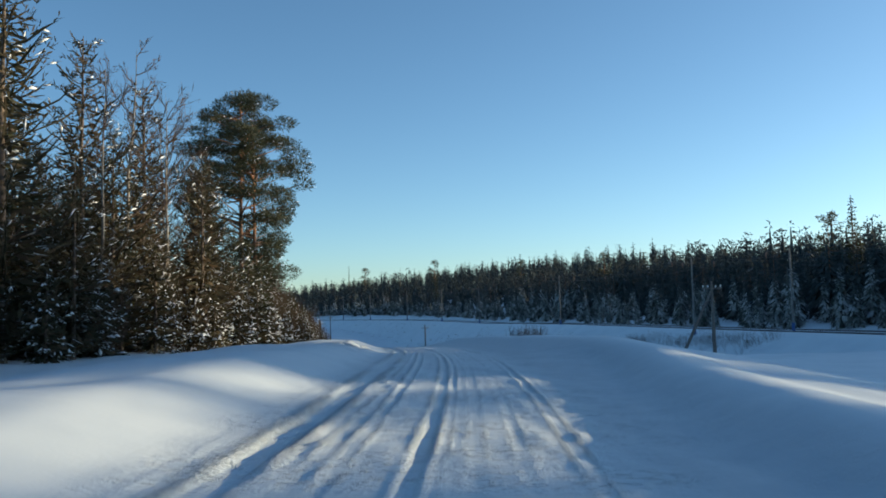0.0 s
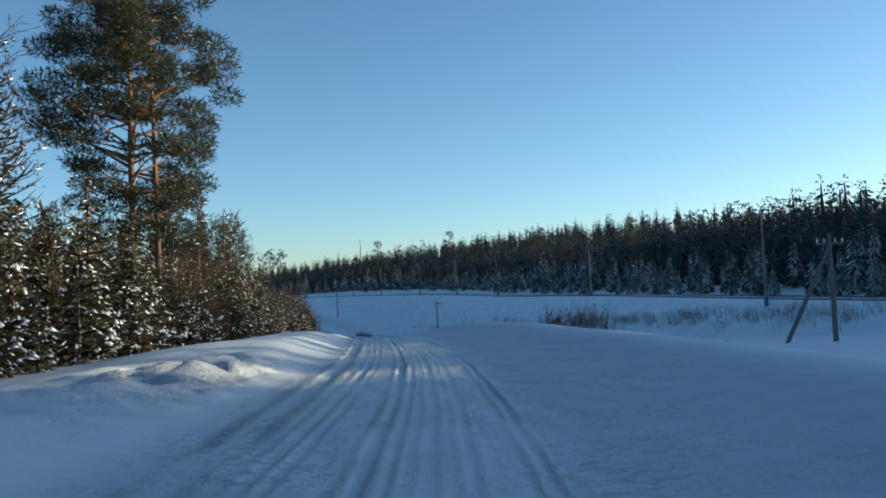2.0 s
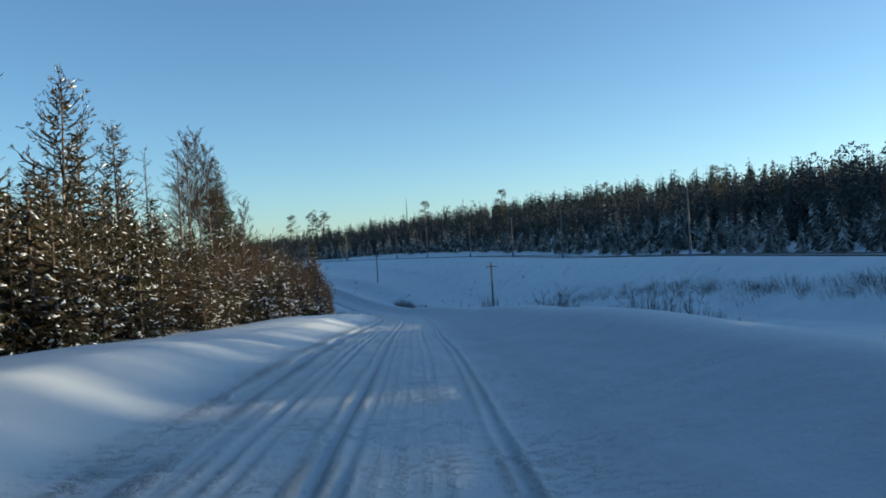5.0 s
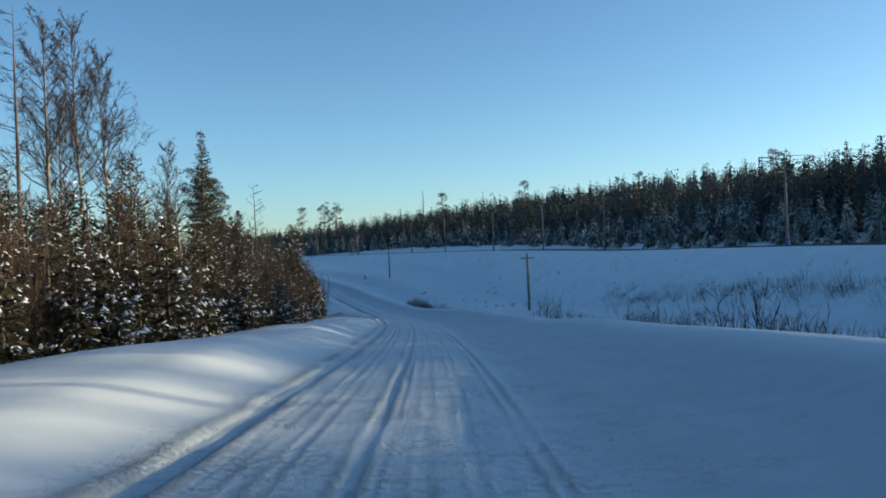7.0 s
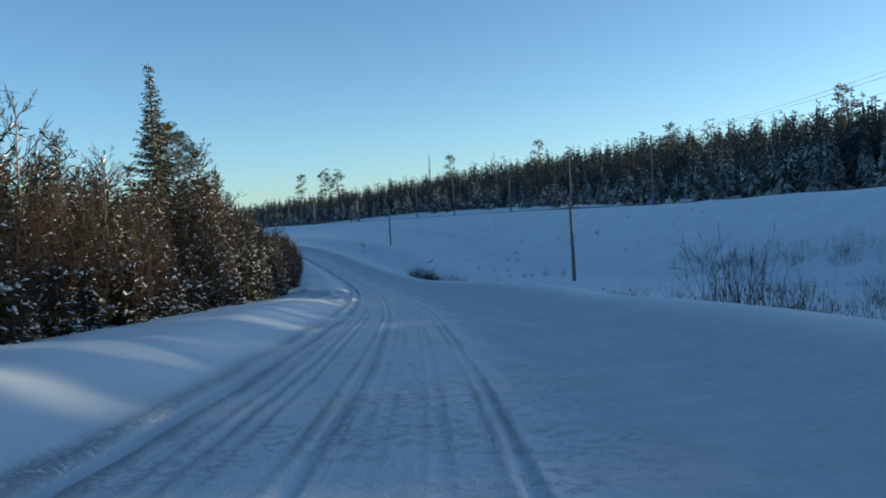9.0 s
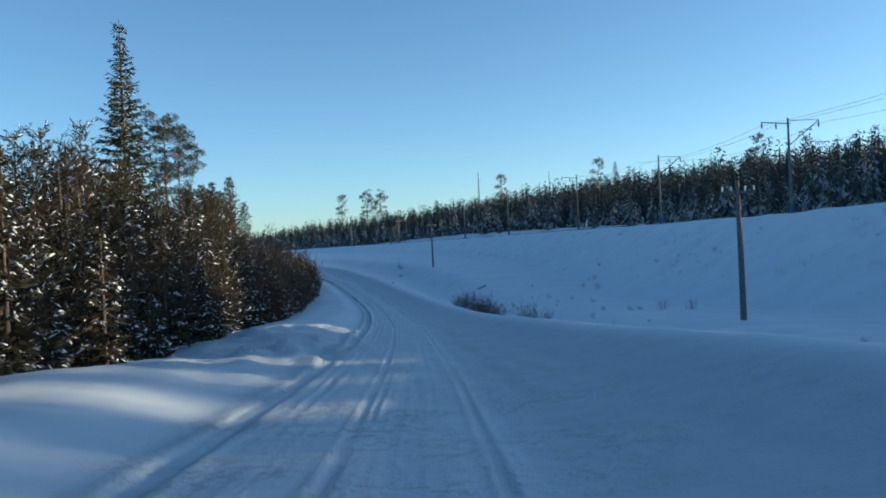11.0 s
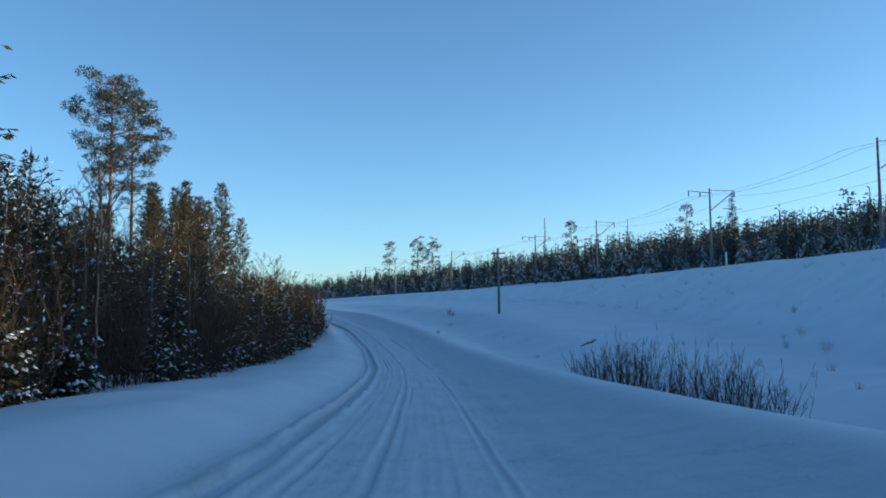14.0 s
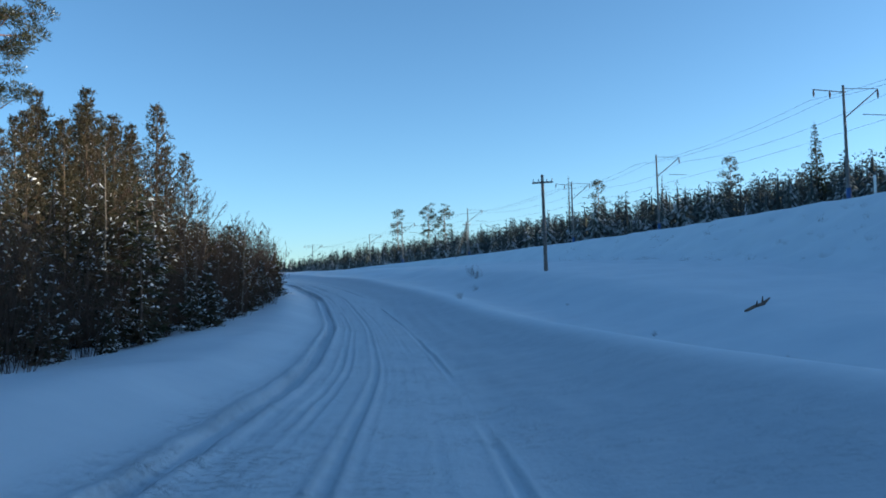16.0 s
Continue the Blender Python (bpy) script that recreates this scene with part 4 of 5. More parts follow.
# ---- the far woods ----
def far_tree(kind, h, seed, levels=15, per=9, low=0.03):
    rng = np.random.default_rng(seed)
    s = Shape()
    if kind == "spruce":
        B, W, L, WD = [], [], [], []
        for f in np.linspace(low, 0.97, levels) + rng.normal(0, 0.008, levels):
            n = max(4, int(per * (1.15 - 0.7 * f)))
            a = rng.uniform(0, 6.283) + np.arange(n) * 6.283 / n + rng.normal(0, 0.3, n)
            r = h * (0.185 * (1 - f) ** 0.85 + 0.014) * rng.uniform(0.65, 1.3, n)
            B.append(np.stack([0.40 * r * np.cos(a), 0.40 * r * np.sin(a), f * h + 0.45 * r + rng.normal(0, 0.01 * h, n)], -1))
            W.append(np.stack([np.cos(a), np.sin(a), rng.uniform(-1.5, -0.5, n) + 1.6 * f ** 5], -1))
            L.append(r * (0.6 + 6.0 / levels) + 0.15), WD.append(r * 4.2 / per + 0.08)
        s.sprigs(np.concatenate(B), np.concatenate(W), np.concatenate(L), np.concatenate(WD), rng, 0.45)
        s.sprigs(np.array([[0, 0, h * 0.94]] * 3), np.array([[0.05, 0, 1], [-0.1, 0.08, 1], [0.1, -0.1, 1.0]]), np.array([0.07, 0.05, 0.05]) * h, np.full(3, 0.018 * h), rng, 0.9)
        s.tube([(0, 0, -0.5), (0, 0, 0.12 * h), (0, 0, 0.5 * h), (0, 0, 0.90 * h)], [0.050 * h, 0.060 * h, 0.032 * h, 0.006 * h], 6, False)
    elif kind == "pine":
        s.tube([(0, 0, -1), (0, 0, h * 0.8)], [0.012 * h, 0.04], 4, False)
        k = 14
        cf = np.linspace(0.34, 0.93, k) + rng.normal(0, 0.02, k)
        ca = rng.uniform(0, 6.283, k)
        env = np.sin(np.pi * np.clip((cf - 0.2) / 0.80, 0.05, 0.97)) ** 0.6
        c = np.stack([0.085 * h * env * np.cos(ca), 0.085 * h * env * np.sin(ca), cf * h], -1)
        rr = 0.068 * h * rng.uniform(0.8, 1.15, k) * (0.45 + 0.55 * env)
        s.blobs(c, 0.5 * rr, rng, 0.75)
        n = max(levels * per, 190 if levels > 9 else 96)
        size = min(0.85, (120 / n) ** 0.5)
        j = rng.integers(0, k, n)
        q = rng.normal(0, 1, (n, 3))
        q /= np.linalg.norm(q, axis=1, keepdims=True)
        s.sprigs(c[j] + q * rr[j][:, None] * [0.75, 0.75, 0.55], q + rng.normal(0, 0.35, (n, 3)) + [0, 0, 0.35], 0.052 * h * size * rng.uniform(0.6, 1.3, n), 0.026 * h * size * rng.uniform(0.7, 1.3, n), rng, 0.9)
    else:
        s.tube([(0, 0, -1), (0.1, 0, h * 0.5), (0, 0.1, h * 0.93)], [0.010 * h, 0.007 * h, 0.02], 4, False)
        n = 70
        f = rng.uniform(0.3, 0.95, n)
        a = rng.uniform(0, 6.283, n)
        out = h * 0.12 * np.sin(np.pi * np.clip((f - 0.2) / 0.85, 0, 1)) * rng.uniform(0, 0.8, n)
        s.sprigs(np.stack([out * np.cos(a), out * np.sin(a), f * h], -1), np.stack([np.cos(a), np.sin(a), rng.uniform(0.5, 1.8, n)], -1), h * rng.uniform(0.05, 0.13, n), np.full(n, 0.045), rng, 1.0)
    return s.arrays()


def forest(name, spots, models, mat, label, category="forest"):
    """One mesh of many far trees. spots: x, y, scale, turn, model."""
    V, F, n = [], [], 0
    xs = np.array([s[0] for s in spots]); ysv = np.array([s[1] for s in spots])
    zs = terrain(xs, ysv)
    for (x, y, sc, a, m), z in zip(spots, zs):
        v, f = models[m]
        c, si = math.cos(a) * sc, math.sin(a) * sc
        V.append(np.stack([v[:, 0] * c - v[:, 1] * si + x, v[:, 0] * si + v[:, 1] * c + y, v[:, 2] * sc + z], -1))
        F.append(np.where(f < 0, -1, f + n))
        n += len(v)
    s = Shape()
    s.v, s.f, s.n = [np.concatenate(V)], [np.concatenate(F)], n
    return tagged(new(name, s.mesh(name, mat)), label, category, kind="stuff")


def far_set(levels, per, low):
    return [far_tree(k, h, sd, levels, per, low) for k, h, sd in (("spruce", 12, 101), ("spruce", 14, 102), ("spruce", 10, 103), ("pine", 14, 104), ("pine", 15, 105), ("pine", 12.5, 106), ("spruce", 15, 107), ("bare", 13, 108), ("bare", 12, 109))]


fine_models, near_models, back_models = far_set(26, 14, 0.02), far_set(15, 10, 0.02), far_set(9, 8, 0.30)
MODEL_H = (12, 14, 10, 14, 15, 12.5, 15, 13, 12)
rf = random.Random(21)
spots, front, twigs = [], [], []
# gaps set in the added, unseen stand to place patches of sun: from and to across the sun's way, height of the tree tops
# over the light that just clears the road
BARS = [(-14, 4.8, -1.2), (6.0, 10.4, -1.2), (12.2, 14.8, -0.5), (33.4, 37.2, -0.2), (39.4, 40.8, 0.45), (41.9, 43.1, 0.35), (43.4, 44.9, -0.05), (45.4, 47.0, -0.05), (47.5, 48.2, 0.4), (48.5, 51.5, -0.15),
        (52.5, 53.5, 0.2), (56.2, 58.0, 0.05), (62.8, 63.8, 0.15), (66.0, 67.5, 0.4), (77.6, 79.2, 0.4), (80.0, 83.0, 0.3), (83.9, 86.2, 0.35), (86.6, 88.2, 0.45), (91.0, 92.6, 0.0), (93.2, 94.4, 0.45), (95.3, 96.3, 0.35), (97.2, 98.2, 0.15),
        (98.9, 99.7, 0.35), (100.5, 102.1, 0.15), (104.6, 105.3, 0.3), (106.6, 107.4, 0.3), (108.2, 108.9, 0.3)]


def over_light(u):
    """How far the tree tops stand over the light that just clears the road's middle."""
    for lo, hi, low in BARS:
        more = -0.05 if u > 88 else 0.2 if u > 70 else 0.3 if u < 16 else -0.25
        if lo - more < u < hi + more:
            return low
    return 7.5 if 16 < u < 28.5 else 3.6 if u < 70 or u > 88 else 2.8


# tree height factors across the sun's way, dipped to let chosen patches of sun through
LOW = [(112, 1.1), (133.4, 1.1), (134.0, 0.74), (137.6, 0.74), (138, 1.05), (138.6, 1.05), (139, 0.74), (141.4, 0.74), (141.8, 1.05), (144, 1.05), (144.4, 0.66), (146.8, 0.66), (147.2, 1.05), (160, 1.0), (161.5, 0.60), (168, 0.60), (169.5, 1.0), (181, 1.0), (181.6, 0.66), (186, 0.66), (186.6, 1.0), (200, 1.0), (206, 0.90)]
SLANT, CLIMB = math.cos(SUN_AZ) / math.sin(SUN_AZ), math.tan(SUN_EL) / math.sin(SUN_AZ)


def shaded_top(x, u):
    """The height at x that just shades the road's middle at u."""
    return float(along(ROAD_Z, u)) + CLIMB * (x - float(along(ROAD_X, u)))


for y in np.arange(-95, 640, 3.0):
    e = 15.0
    while e < (255 if y > 150 else 125):
        if rf.random() < 0.9:
            yy = y + rf.uniform(-1.5, 1.5)
            ee = e + rf.uniform(-0.35, 0.35) * (3.4 + 0.05 * e)
            x = float(along(RAIL_X, yy)) + ee / float(along(RAIL_COS, yy))
            swell = 1 + 0.10 * math.sin(yy / 17 + ee / 23) + 0.07 * math.sin(yy / 7.1 - ee / 11)
            u = yy - SLANT * x
            tall = float(np.interp(ee, CANOPY_E, TREE_H)) * swell * (float(np.interp(u, [p[0] for p in LOW], [p[1] for p in LOW])) if ee > 25 else 1.0) * (0.85 if u < 112 and 40 < ee < 82 else 1.0)
            turn = rf.uniform(0, 6.283)
            if ee < 25:
                m = rf.choice((0, 1, 2, 2, 6, 6))
                front.append((x, yy, tall * rf.uniform(0.55, 1.08) / MODEL_H[m], turn, m))
            else:
                m = rf.choice((0, 1, 6, 0, 1, 3, 4, 2, 5, 8) if ee < 45 or yy > 380 else (0, 6, 3, 4, 5, 3, 4, 7, 5, 1, 4))
                sc = (1.13 if ee < 45 else 1.2) * tall * rf.uniform(0.74, 1.06) * (1.15 if rf.random() < 0.05 else 1) / MODEL_H[m]
                # trees cut down where a patch of sun is to reach the road
                if 70 < u < 112 and 35 < ee < 100 and min(over_light(u - 0.4), over_light(u + 0.4)) < 1:
                    sc = min(sc, max(4.0, shaded_top(x, u) + 0.1 - ground_z(x, yy)) / MODEL_H[m])
                (twigs if m > 6 else spots).append((x, yy, sc, turn, m) if m > 6 else (x, yy, sc, turn, m, ee))
        e += 3.6 + 0.065 * e


# a tall stand added out of view to shade the road, its gaps between
for u in np.arange(-14, 110, 0.4):
    uu, ee = float(u) + rf.uniform(-0.08, 0.08), rf.uniform(48, 76)
    x = 100.0
    for _ in range(6):
        yy = uu + SLANT * x
        x = float(along(RAIL_X, yy)) + ee / float(along(RAIL_COS, yy))
    top = shaded_top(x, uu) + over_light(uu) + rf.uniform(-0.15, 0.1)
    m = rf.choice((0, 1, 6))
    spots.append((x, yy, max(4.0, top - ground_z(x, yy)) / MODEL_H[m], rf.uniform(0, 6.283), m, ee))


def pick(s, near):
    return (95 < s[1] < 235) == near


EDGE_LABEL, HILL_LABEL = "frosted spruces along the forest's edge behind the railway", "dense snowy conifer forest on the hill beyond the railway"
forest("forest_edge", [s for s in front if pick(s, True)], fine_models, M_FROST, EDGE_LABEL)
forest("forest_edge", [s for s in front if pick(s, False)], near_models, M_FROST, EDGE_LABEL)
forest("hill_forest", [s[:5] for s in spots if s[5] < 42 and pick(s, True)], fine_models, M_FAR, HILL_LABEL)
forest("hill_forest", [s[:5] for s in spots if not (s[5] < 42 and pick(s, True))], back_models, M_FAR, "dense snowy conifer forest higher up the hill, with an unseen stand added to shade the road")
forest("birch_forest", twigs, near_models, M_TWIG, "leafless brown birches among the hill's conifers")
spots, twigs, rear = [], [], []
for y in np.arange(8, 520, 3.2):
    far = edge_at(y) + 6
    while far < 32:
        if rf.random() < 0.8:
            x, yy = at_left(y + rf.uniform(-1.7, 1.7), far + rf.uniform(-1.5, 1.5))
            m = rf.choice((0, 1, 2, 3, 4, 5, 6, 0, 2, 6, 7, 8))
            m = (0, 1, 2)[m - 3] if 2 < m < 6 else m
            where = twigs if m > 6 else spots if far < edge_at(y) + 12 and y < 240 else rear
            where.append((x, yy, rf.uniform(0.75, 1.05) * float(np.interp(yy, [p[0] for p in TALL], [p[1] for p in TALL])) / MODEL_H[m], rf.uniform(0, 6.283), m))
        far += 3.0 + 0.14 * (far - 8)
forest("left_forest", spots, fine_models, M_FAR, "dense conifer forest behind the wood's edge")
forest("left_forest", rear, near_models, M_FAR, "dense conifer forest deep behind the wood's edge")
forest("birch_forest", twigs, near_models, M_TWIG, "leafless brown birches behind the wood's edge")

# the depth of the woods, seen only in glimpses and from above
deep_models = far_set(7, 7, 0.4)
rd = random.Random(77)
spots = []
for y in np.arange(-60, 520, 4.2):
    for far in np.arange(22 if y > 8 else 16, 80, 4.8):
        if rd.random() < 0.6:
            x, yy = at_left(y + rd.uniform(-2, 2), far + rd.uniform(-2, 2))
            spots.append((x, yy, rd.uniform(0.4, 0.6), rd.uniform(0, 6.283), rd.choice((0, 1, 2, 6, 0, 2))))
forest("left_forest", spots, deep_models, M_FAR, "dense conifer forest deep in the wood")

# single trees that stand over the far woods
fp = tree("pine", pine_shapes(23, 65, 0.42, 2.7, 40, 46, 12, 0.24, 0.62), PIN, "far tall pine rising over the forest", "tree", "far tall pines")
fq = tree("pine", pine_shapes(20, 66, 0.45, 2.0, 30, 46, 10, 0.20, 0.60), PIN, "far tall pine rising over the forest", "tree", "far tall pines")
fs = tree("spruce", spruce_shapes(18, 3.0, 72, gap=0.36, per=9, snow=40, spray=0.7, dens=0.4, thick=0.14), SPR, "tall spruce standing over the forest", "tree", "far tall spruces")
ft = tree("spruce", spruce_shapes(21, 1.7, 73, gap=0.8, per=5, snow=10, spray=0.7, dens=0.4, start=0.3, thick=0.12), SPR, "thin half-bare spruce rising over the forest", "tree", "far tall spruces")
for kind, x, y, top in ((fp, -111, 498, 35.6), (fp, -105, 500, 35.0), (fq, -121, 490, 33.0), (ft, -52, 447, 35.7), (fq, -43, 449, 34.5), (fq, -5.5, 434, 37.0), (fs, -3.6, 319, 24.6),
                        (fs, 64, 130, 27.6), (fq, 61, 132, 25.2), (ft, -24, 440, 33.5), (fq, 30, 330, 30), (fs, 55, 230, 26), (fq, 48, 250, 27)):
    z = ground_z(x, y)
    hh = {id(fp): 23, id(fq): 20, id(fs): 18, id(ft): 21}[id(kind)]
    plant(kind, x, y, (top - z) / hh)


# ---- railway ----
def rail_place(y, e):
    yy = np.asarray(y, float)
    return along(RAIL_X, yy) + e / along(RAIL_COS, yy)


def build_track(e0):
    track = thing("railway_track", 0, 0, 0, "snowed-in railway track, dark rails on the embankment", "railway", "railway tracks", "structure")
    ys = np.concatenate([np.arange(-60, 330, 3.0), np.arange(330, 600, 8)])
    for e in (-0.76, 0.76):
        x = rail_place(ys, e0 + e)
        part("rail", Shape().tube(np.stack([x, ys, np.interp(ys, [p[0] for p in BED], [p[1] for p in BED]) + 0.09], -1), np.full(len(ys), 0.04), 4), M_STEEL, track)


for e0 in (-2.1, 2.1):
    build_track(e0)


def catenary_pole(x, y, arm_left, side):
    """A concrete mast with a blue foot. side: 1 if the track lies towards +x."""
    z = ground_z(x, y)
    h = 9.0
    mast = thing("catenary_pole", x, y, z, "grey concrete railway mast with a blue-painted foot and steel brackets", "pole", "railway masts")
    slope = float(np.interp(y, GRID, np.gradient(RAIL_X)))
    u = np.array([1.0, -slope, 0]) / math.hypot(1, slope)
    part("mast", Shape().tube([(0, 0, -0.8), (0, 0, 1.2), (0, 0, h)], [0.15, 0.14, 0.09], 10), M_CONCRETE, mast)
    part("foot", Shape().tube([(0, 0, -0.6), (0, 0, 0.9)], [0.20, 0.18], 10), M_BLUE, mast, "blue-painted concrete foot")
    if arm_left:
        a = -u * side * 2.6
        part("cross_arm", Shape().tube([u * side * 0.2 + [0, 0, h - 0.55], a + [0, 0, h - 0.35]], [0.05, 0.04], 5), M_STEEL, mast)
        for q in (0.45, 0.98):
            p = a * q + np.array([0, 0, h - 0.5 + 0.15 * q])
            part("insulator", Shape().tube([p, p - [0, 0, 0.3], p - [0, 0, 0.6]], [0.04, 0.09, 0.04], 7), M_GLASS, mast)
    b = u * side
    part("bracket", Shape().tube([[0, 0, h - 2.6], b * 3.0 + [0, 0, h - 0.3]], [0.05, 0.045], 5), M_STEEL, mast)
    part("stay", Shape().tube([[0, 0, h - 0.25], b * 3.0 + [0, 0, h - 0.25]], [0.025, 0.025], 4), M_STEEL, mast)
    part("steady_arm", Shape().tube([b * 1.6 + [0, 0, h - 2.3], b * 3.9 + [0, 0, h - 2.35]], [0.03, 0.03], 4), M_STEEL, mast)
    p = b * 3.0 + np.array([0, 0, h - 0.3])
    part("insulator", Shape().tube([p, p - [0, 0, 0.35], p - [0, 0, 0.7]], [0.04, 0.09, 0.04], 7), M_GLASS, mast)
    return mast


near_side = [(29.5, 99.4, True), (20.8, 152, True), (8.1, 204, True), (-1.2, 233.8, False), (-12.1, 259.5, True), (-26.3, 289.5, False), (-38.2, 310, True), (-60.5, 340.5, False), (-80, 362, True), (-98, 392, False), (-128, 425, True)]
for x, y, arm in near_side:
    catenary_pole(x, y, arm, 1)
catenary_pole(38.2, 92, False, -1)


def wire(pts, label, r=0.012, sag=0.5, name="overhead_wire"):
    line = []
    for a, b in zip(pts[:-1], pts[1:]):
        t = np.linspace(0, 1, 9)[:-1, None]
        p = np.asarray(a) + (np.asarray(b) - np.asarray(a)) * t
        p[:, 2] -= (4 * sag * t * (1 - t))[:, 0]
        line.append(p)
    line = np.concatenate(line + [np.asarray(pts[-1:], float)])
    s = Shape().tube(line, np.full(len(line), r), 4, False)
    return tagged(new(name, s.mesh(name, M_STEEL)), label, "wire", "railway wires")


tops = [(62, -20, 16.4)] + [(x, y, ground_z(x, y)) for x, y, _ in near_side]
for off, up, sag in ((-2.5, 8.0, 0.7), (-1.15, 8.0, 0.7), (3.0, 8.0, 0.9), (3.0, 6.1, 0.15)):
    wire([(x + off, y, CREST + up) for x, y, _ in tops], "thin dark overhead railway wire", 0.011, sag)


def telegraph_pole(x, y, strut=None, h=6.3, z=None):
    z = ground_z(x, y) if z is None else z
    pole = thing("telegraph_pole", x, y, z, "weathered wooden telegraph pole with a cross-arm" + (" and a leaning strut" if strut else ""), "pole", "telegraph poles")
    part("post", Shape().tube([(0, 0, -0.8), (0, 0, h * 0.5), (-0.03, 0, h)], [0.15, 0.13, 0.10], 9), M_WOOD, pole)
    part("cross_arm", Shape().box(-0.75, -0.05, h - 0.62, 0.75, 0.05, h - 0.50), M_WOOD, pole)
    for dx in (-0.68, -0.3, 0.3, 0.68):
        part("insulator", Shape().tube([(dx, 0, h - 0.5), (dx, 0, h - 0.40), (dx, 0, h - 0.28)], [0.03, 0.05, 0.03], 6), M_WHITE, pole)
    if strut:
        dx, dy, top = strut
        part("strut", Shape().tube([(dx, dy, -0.6 + ground_z(x + dx, y + dy) - z), (-0.05, -0.05, top)], [0.13, 0.10], 8), M_WOOD, pole, "leaning wooden strut")
    return pole


telegraph_pole(20.8, 65.0, (-2.7, 0.6, 5.2), h=5.9)
telegraph_pole(-4.1, 161.0)
telegraph_pole(-34.6, 249.0, h=7.0)
telegraph_pole(-60, 337, (-2.5, 0.3, 5.5))

post = thing("marker_post", -10.8, 257, ground_z(-10.8, 257), "short white railway marker post on the embankment", "post")
part("stake", Shape().tube([(0, 0, -0.4), (0, 0, 1.6)], [0.10, 0.09], 8), M_WHITE, post)

# ---- the ditch's shrubs ----
rw = random.Random(5)


def willows_at(x, y, n, spread, lo=0.7, hi=1.2, kinds=willows):
    for _ in range(n):
        px, py = x + rw.uniform(-spread, spread) * 0.6, y + rw.uniform(-spread, spread)
        plant(rw.choice(kinds), px, py, rw.uniform(lo, hi))


def beside(y, far):
    return float(along(ROAD_X, y)) + far / float(along(ROAD_COS, y)), y


for y, far, n, sp, lo, hi in ((47.5, 6.0, 5, 1.0, 0.45, 0.62), (55.5, 6.9, 6, 1.0, 0.7, 0.9), (61, 8.5, 4, 1.5, 0.5, 0.7), (72, 7.5, 4, 2, 0.7, 1.0), (87.2, 6.6, 5, 1.3, 1.0, 1.25), (97, 8, 7, 2.4, 0.9, 1.3), (104, 9, 6, 2.5, 0.8, 1.2), (112, 7.5, 6, 2.5, 0.6, 0.9), (124, 8, 3, 2, 0.35, 0.5),
                              (163, 5.9, 5, 1.8, 0.5, 0.75), (161, 8.3, 4, 1.5, 0.4, 0.6), (181, 6.4, 7, 1.6, 0.8, 1.0), (185.5, 6.4, 7, 2.2, 0.75, 0.95), (189, 6.6, 7, 1.8, 0.9, 1.15), (192, 6.2, 4, 1.6, 0.5, 0.7)):
    willows_at(*beside(y, far), n, sp, lo, hi)
# the reedy band along the embankment's foot


def joined(shapes):
    out = Shape()
    for s in shapes:
        v, f = s.arrays()
        out.add(v, f)
    return out.arrays()


reed_models = [joined(shrub_shapes(1.0, sd, 15, 1.5, 3, 0.006)) for sd in (55, 56, 57)]
reeds = []
for _ in range(300):
    y = rw.uniform(84, 168)
    x = float(np.interp(y, [86, 93, 112, 132, 145, 160, 166], [32, 30, 23.5, 17.8, 13.2, 7.4, 5.5])) + rw.gauss(0, 0.8)
    reeds.append((x, y, rw.uniform(0.55, 1.1) * (1 if y < 140 else 0.8), rw.uniform(0, 6.283), rw.randrange(3)))
for _ in range(110):
    y = rw.uniform(104, 140)
    x, y = beside(y, rw.uniform(10, 24))
    reeds.append((x, y, rw.uniform(0.4, 0.9), rw.uniform(0, 6.283), rw.randrange(3)))
forest("reed_bed", reeds, reed_models, M_WILLOW, "band of thin bare reeds and twigs at the embankment's foot", "reeds")
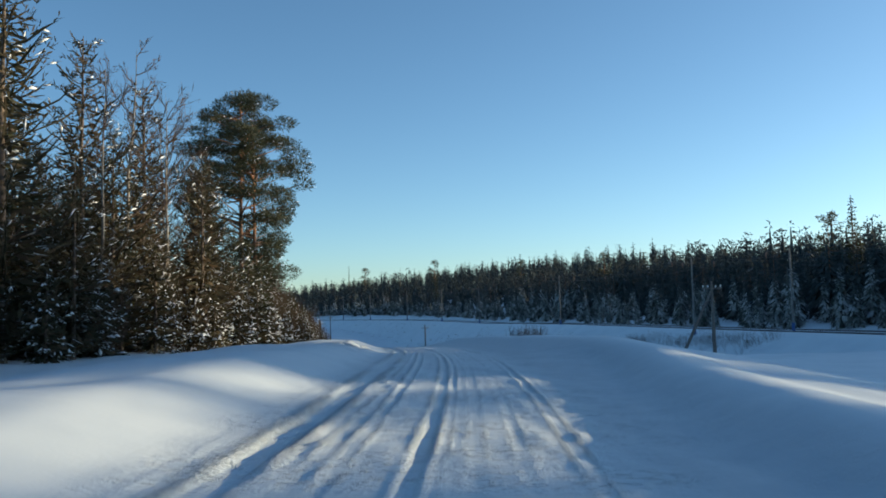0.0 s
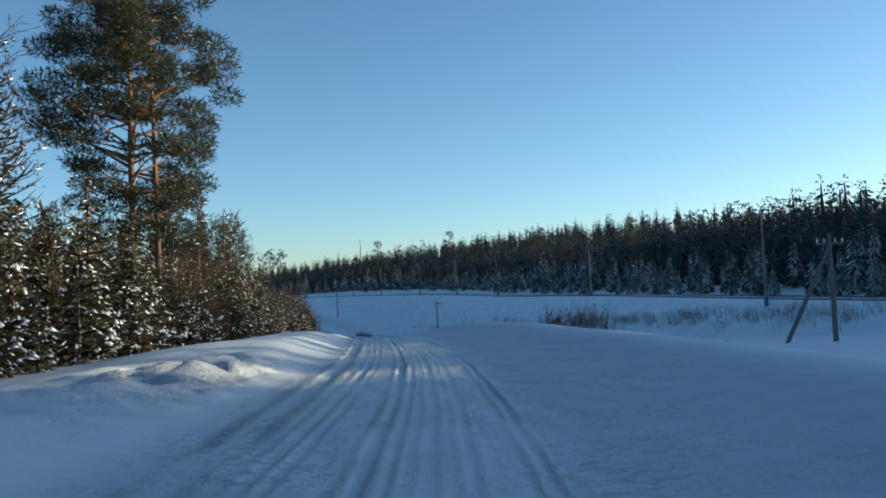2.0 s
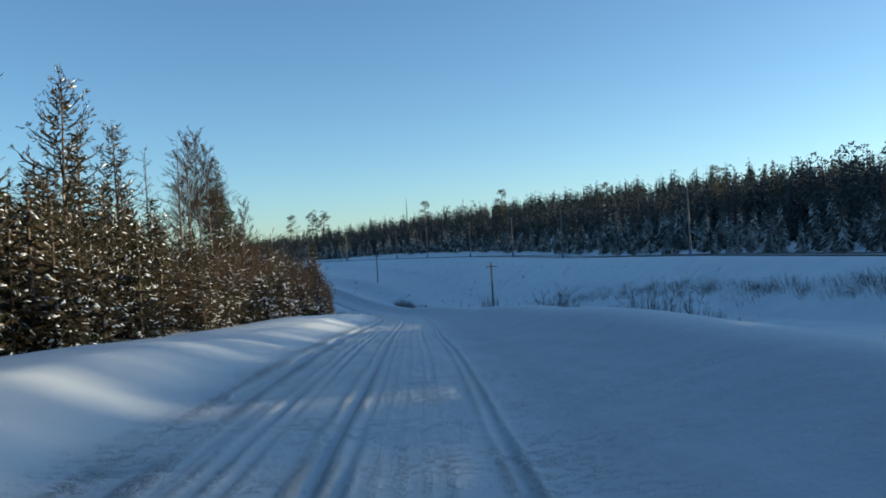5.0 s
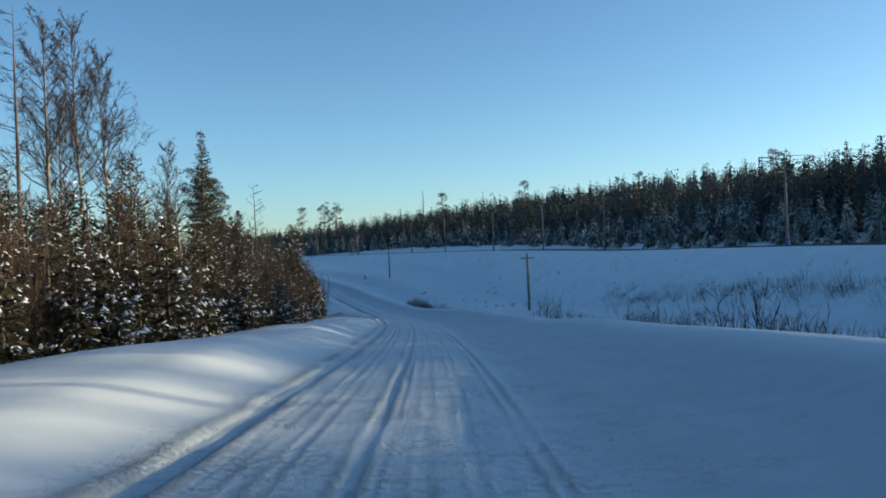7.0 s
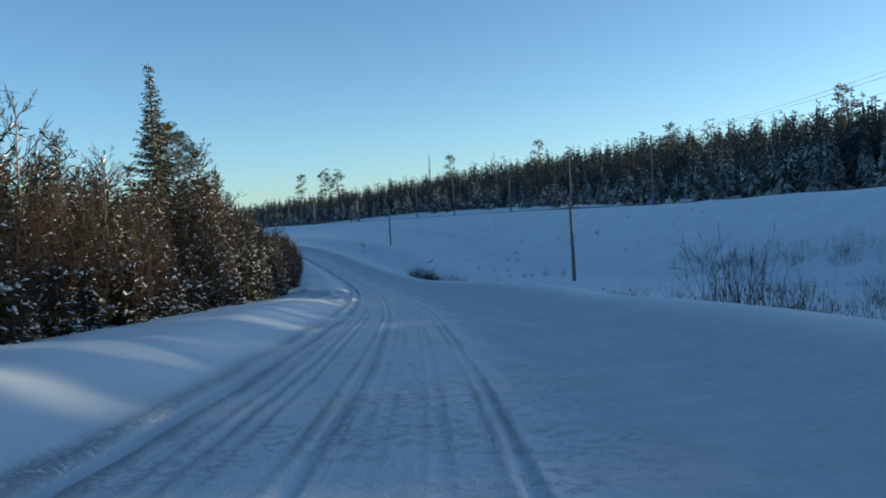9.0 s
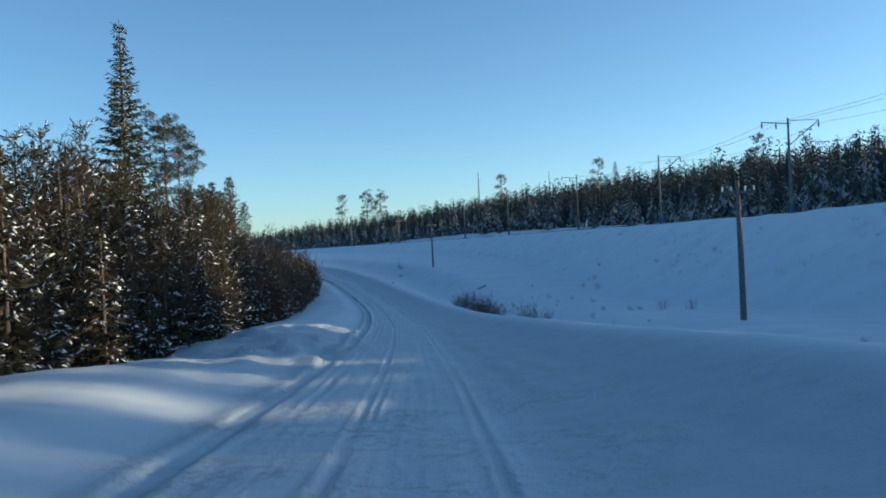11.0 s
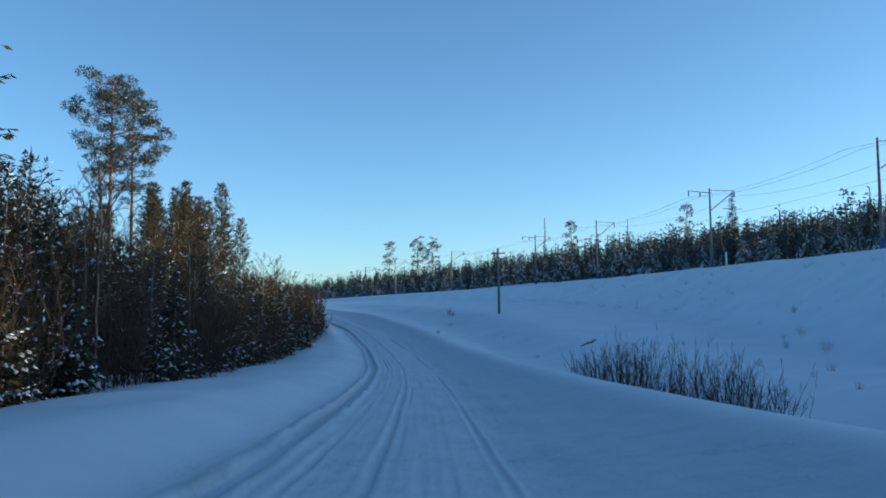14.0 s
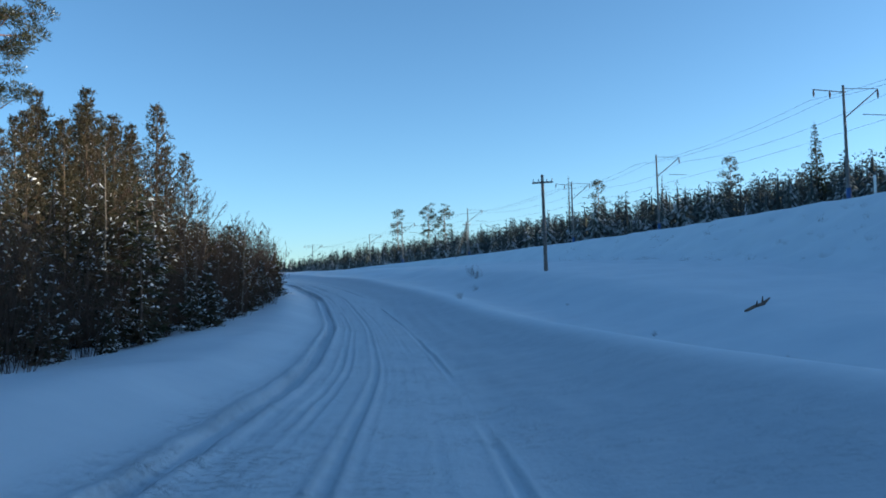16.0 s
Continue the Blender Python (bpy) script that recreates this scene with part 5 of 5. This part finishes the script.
for _ in range(60):
    y = rw.uniform(52, 128)
    plant(rw.choice(willows), *beside(y, rw.uniform(8, 17)), rw.uniform(0.25, 0.45))
for _ in range(26):
    y = rw.uniform(128, 235)
    plant(rw.choice(willows), *beside(y, rw.uniform(8, 19)), rw.uniform(0.12, 0.3))
tufts = []
for _ in range(260):
    y = rw.uniform(120, 300)
    tufts.append((float(rail_place(y, -rw.uniform(6.5, 15))), y, rw.uniform(0.12, 0.4), rw.uniform(0, 6.283), rw.randrange(3)))
forest("grass_tufts", tufts, reed_models, M_WILLOW, "dry grass tufts poking through the embankment's snow", "grass")
# lone tufts on the embankment's slope
for x, y, sc in ((-10.7, 220.8, 0.4), (-10.0, 211.8, 0.4), (-11.5, 215.5, 0.35), (-4.0, 208.9, 0.3), (0.5, 200.2, 0.3), (-9.6, 224, 0.35), (-10.2, 217.8, 0.3), (-41.5, 256, 0.5), (-40.8, 254.5, 0.4), (-37.0, 231.8, 0.35), (-39.7, 248.1, 0.4),
                 (9.0, 133.6, 0.6), (10.7, 132.4, 0.6), (9.6, 117.6, 0.7), (8.4, 119.5, 0.6), (6.9, 130.2, 0.5), (5.5, 134.4, 0.5), (-10, 181.6, 0.35), (-6.2, 177.4, 0.4), (-4.6, 176.5, 0.4), (-7.6, 178.6, 0.35)):
    plant(rw.choice(willows), x, y, sc)


def fallen_log(x, y, turn):
    log = thing("fallen_log", x, y, ground_z(x, y) - 0.06, "dark broken log lying on the snowy slope", "log", turn=turn)
    part("log", Shape().tube([(-0.7, 0, -0.12), (-0.2, 0.03, 0.02), (0.35, 0, 0.14), (0.7, -0.05, 0.34)], [0.10, 0.09, 0.07, 0.03], 9), M_BARK, log)
    part("branch_stub", Shape().tube([(0.3, 0, 0.12), (0.5, 0.1, 0.4)], [0.045, 0.02], 6), M_BARK, log)
    part("branch_stub", Shape().tube([(-0.1, 0, 0.03), (-0.25, -0.15, 0.26)], [0.045, 0.02], 6), M_BARK, log)


fallen_log(-23.5, 220.6, 0.9)
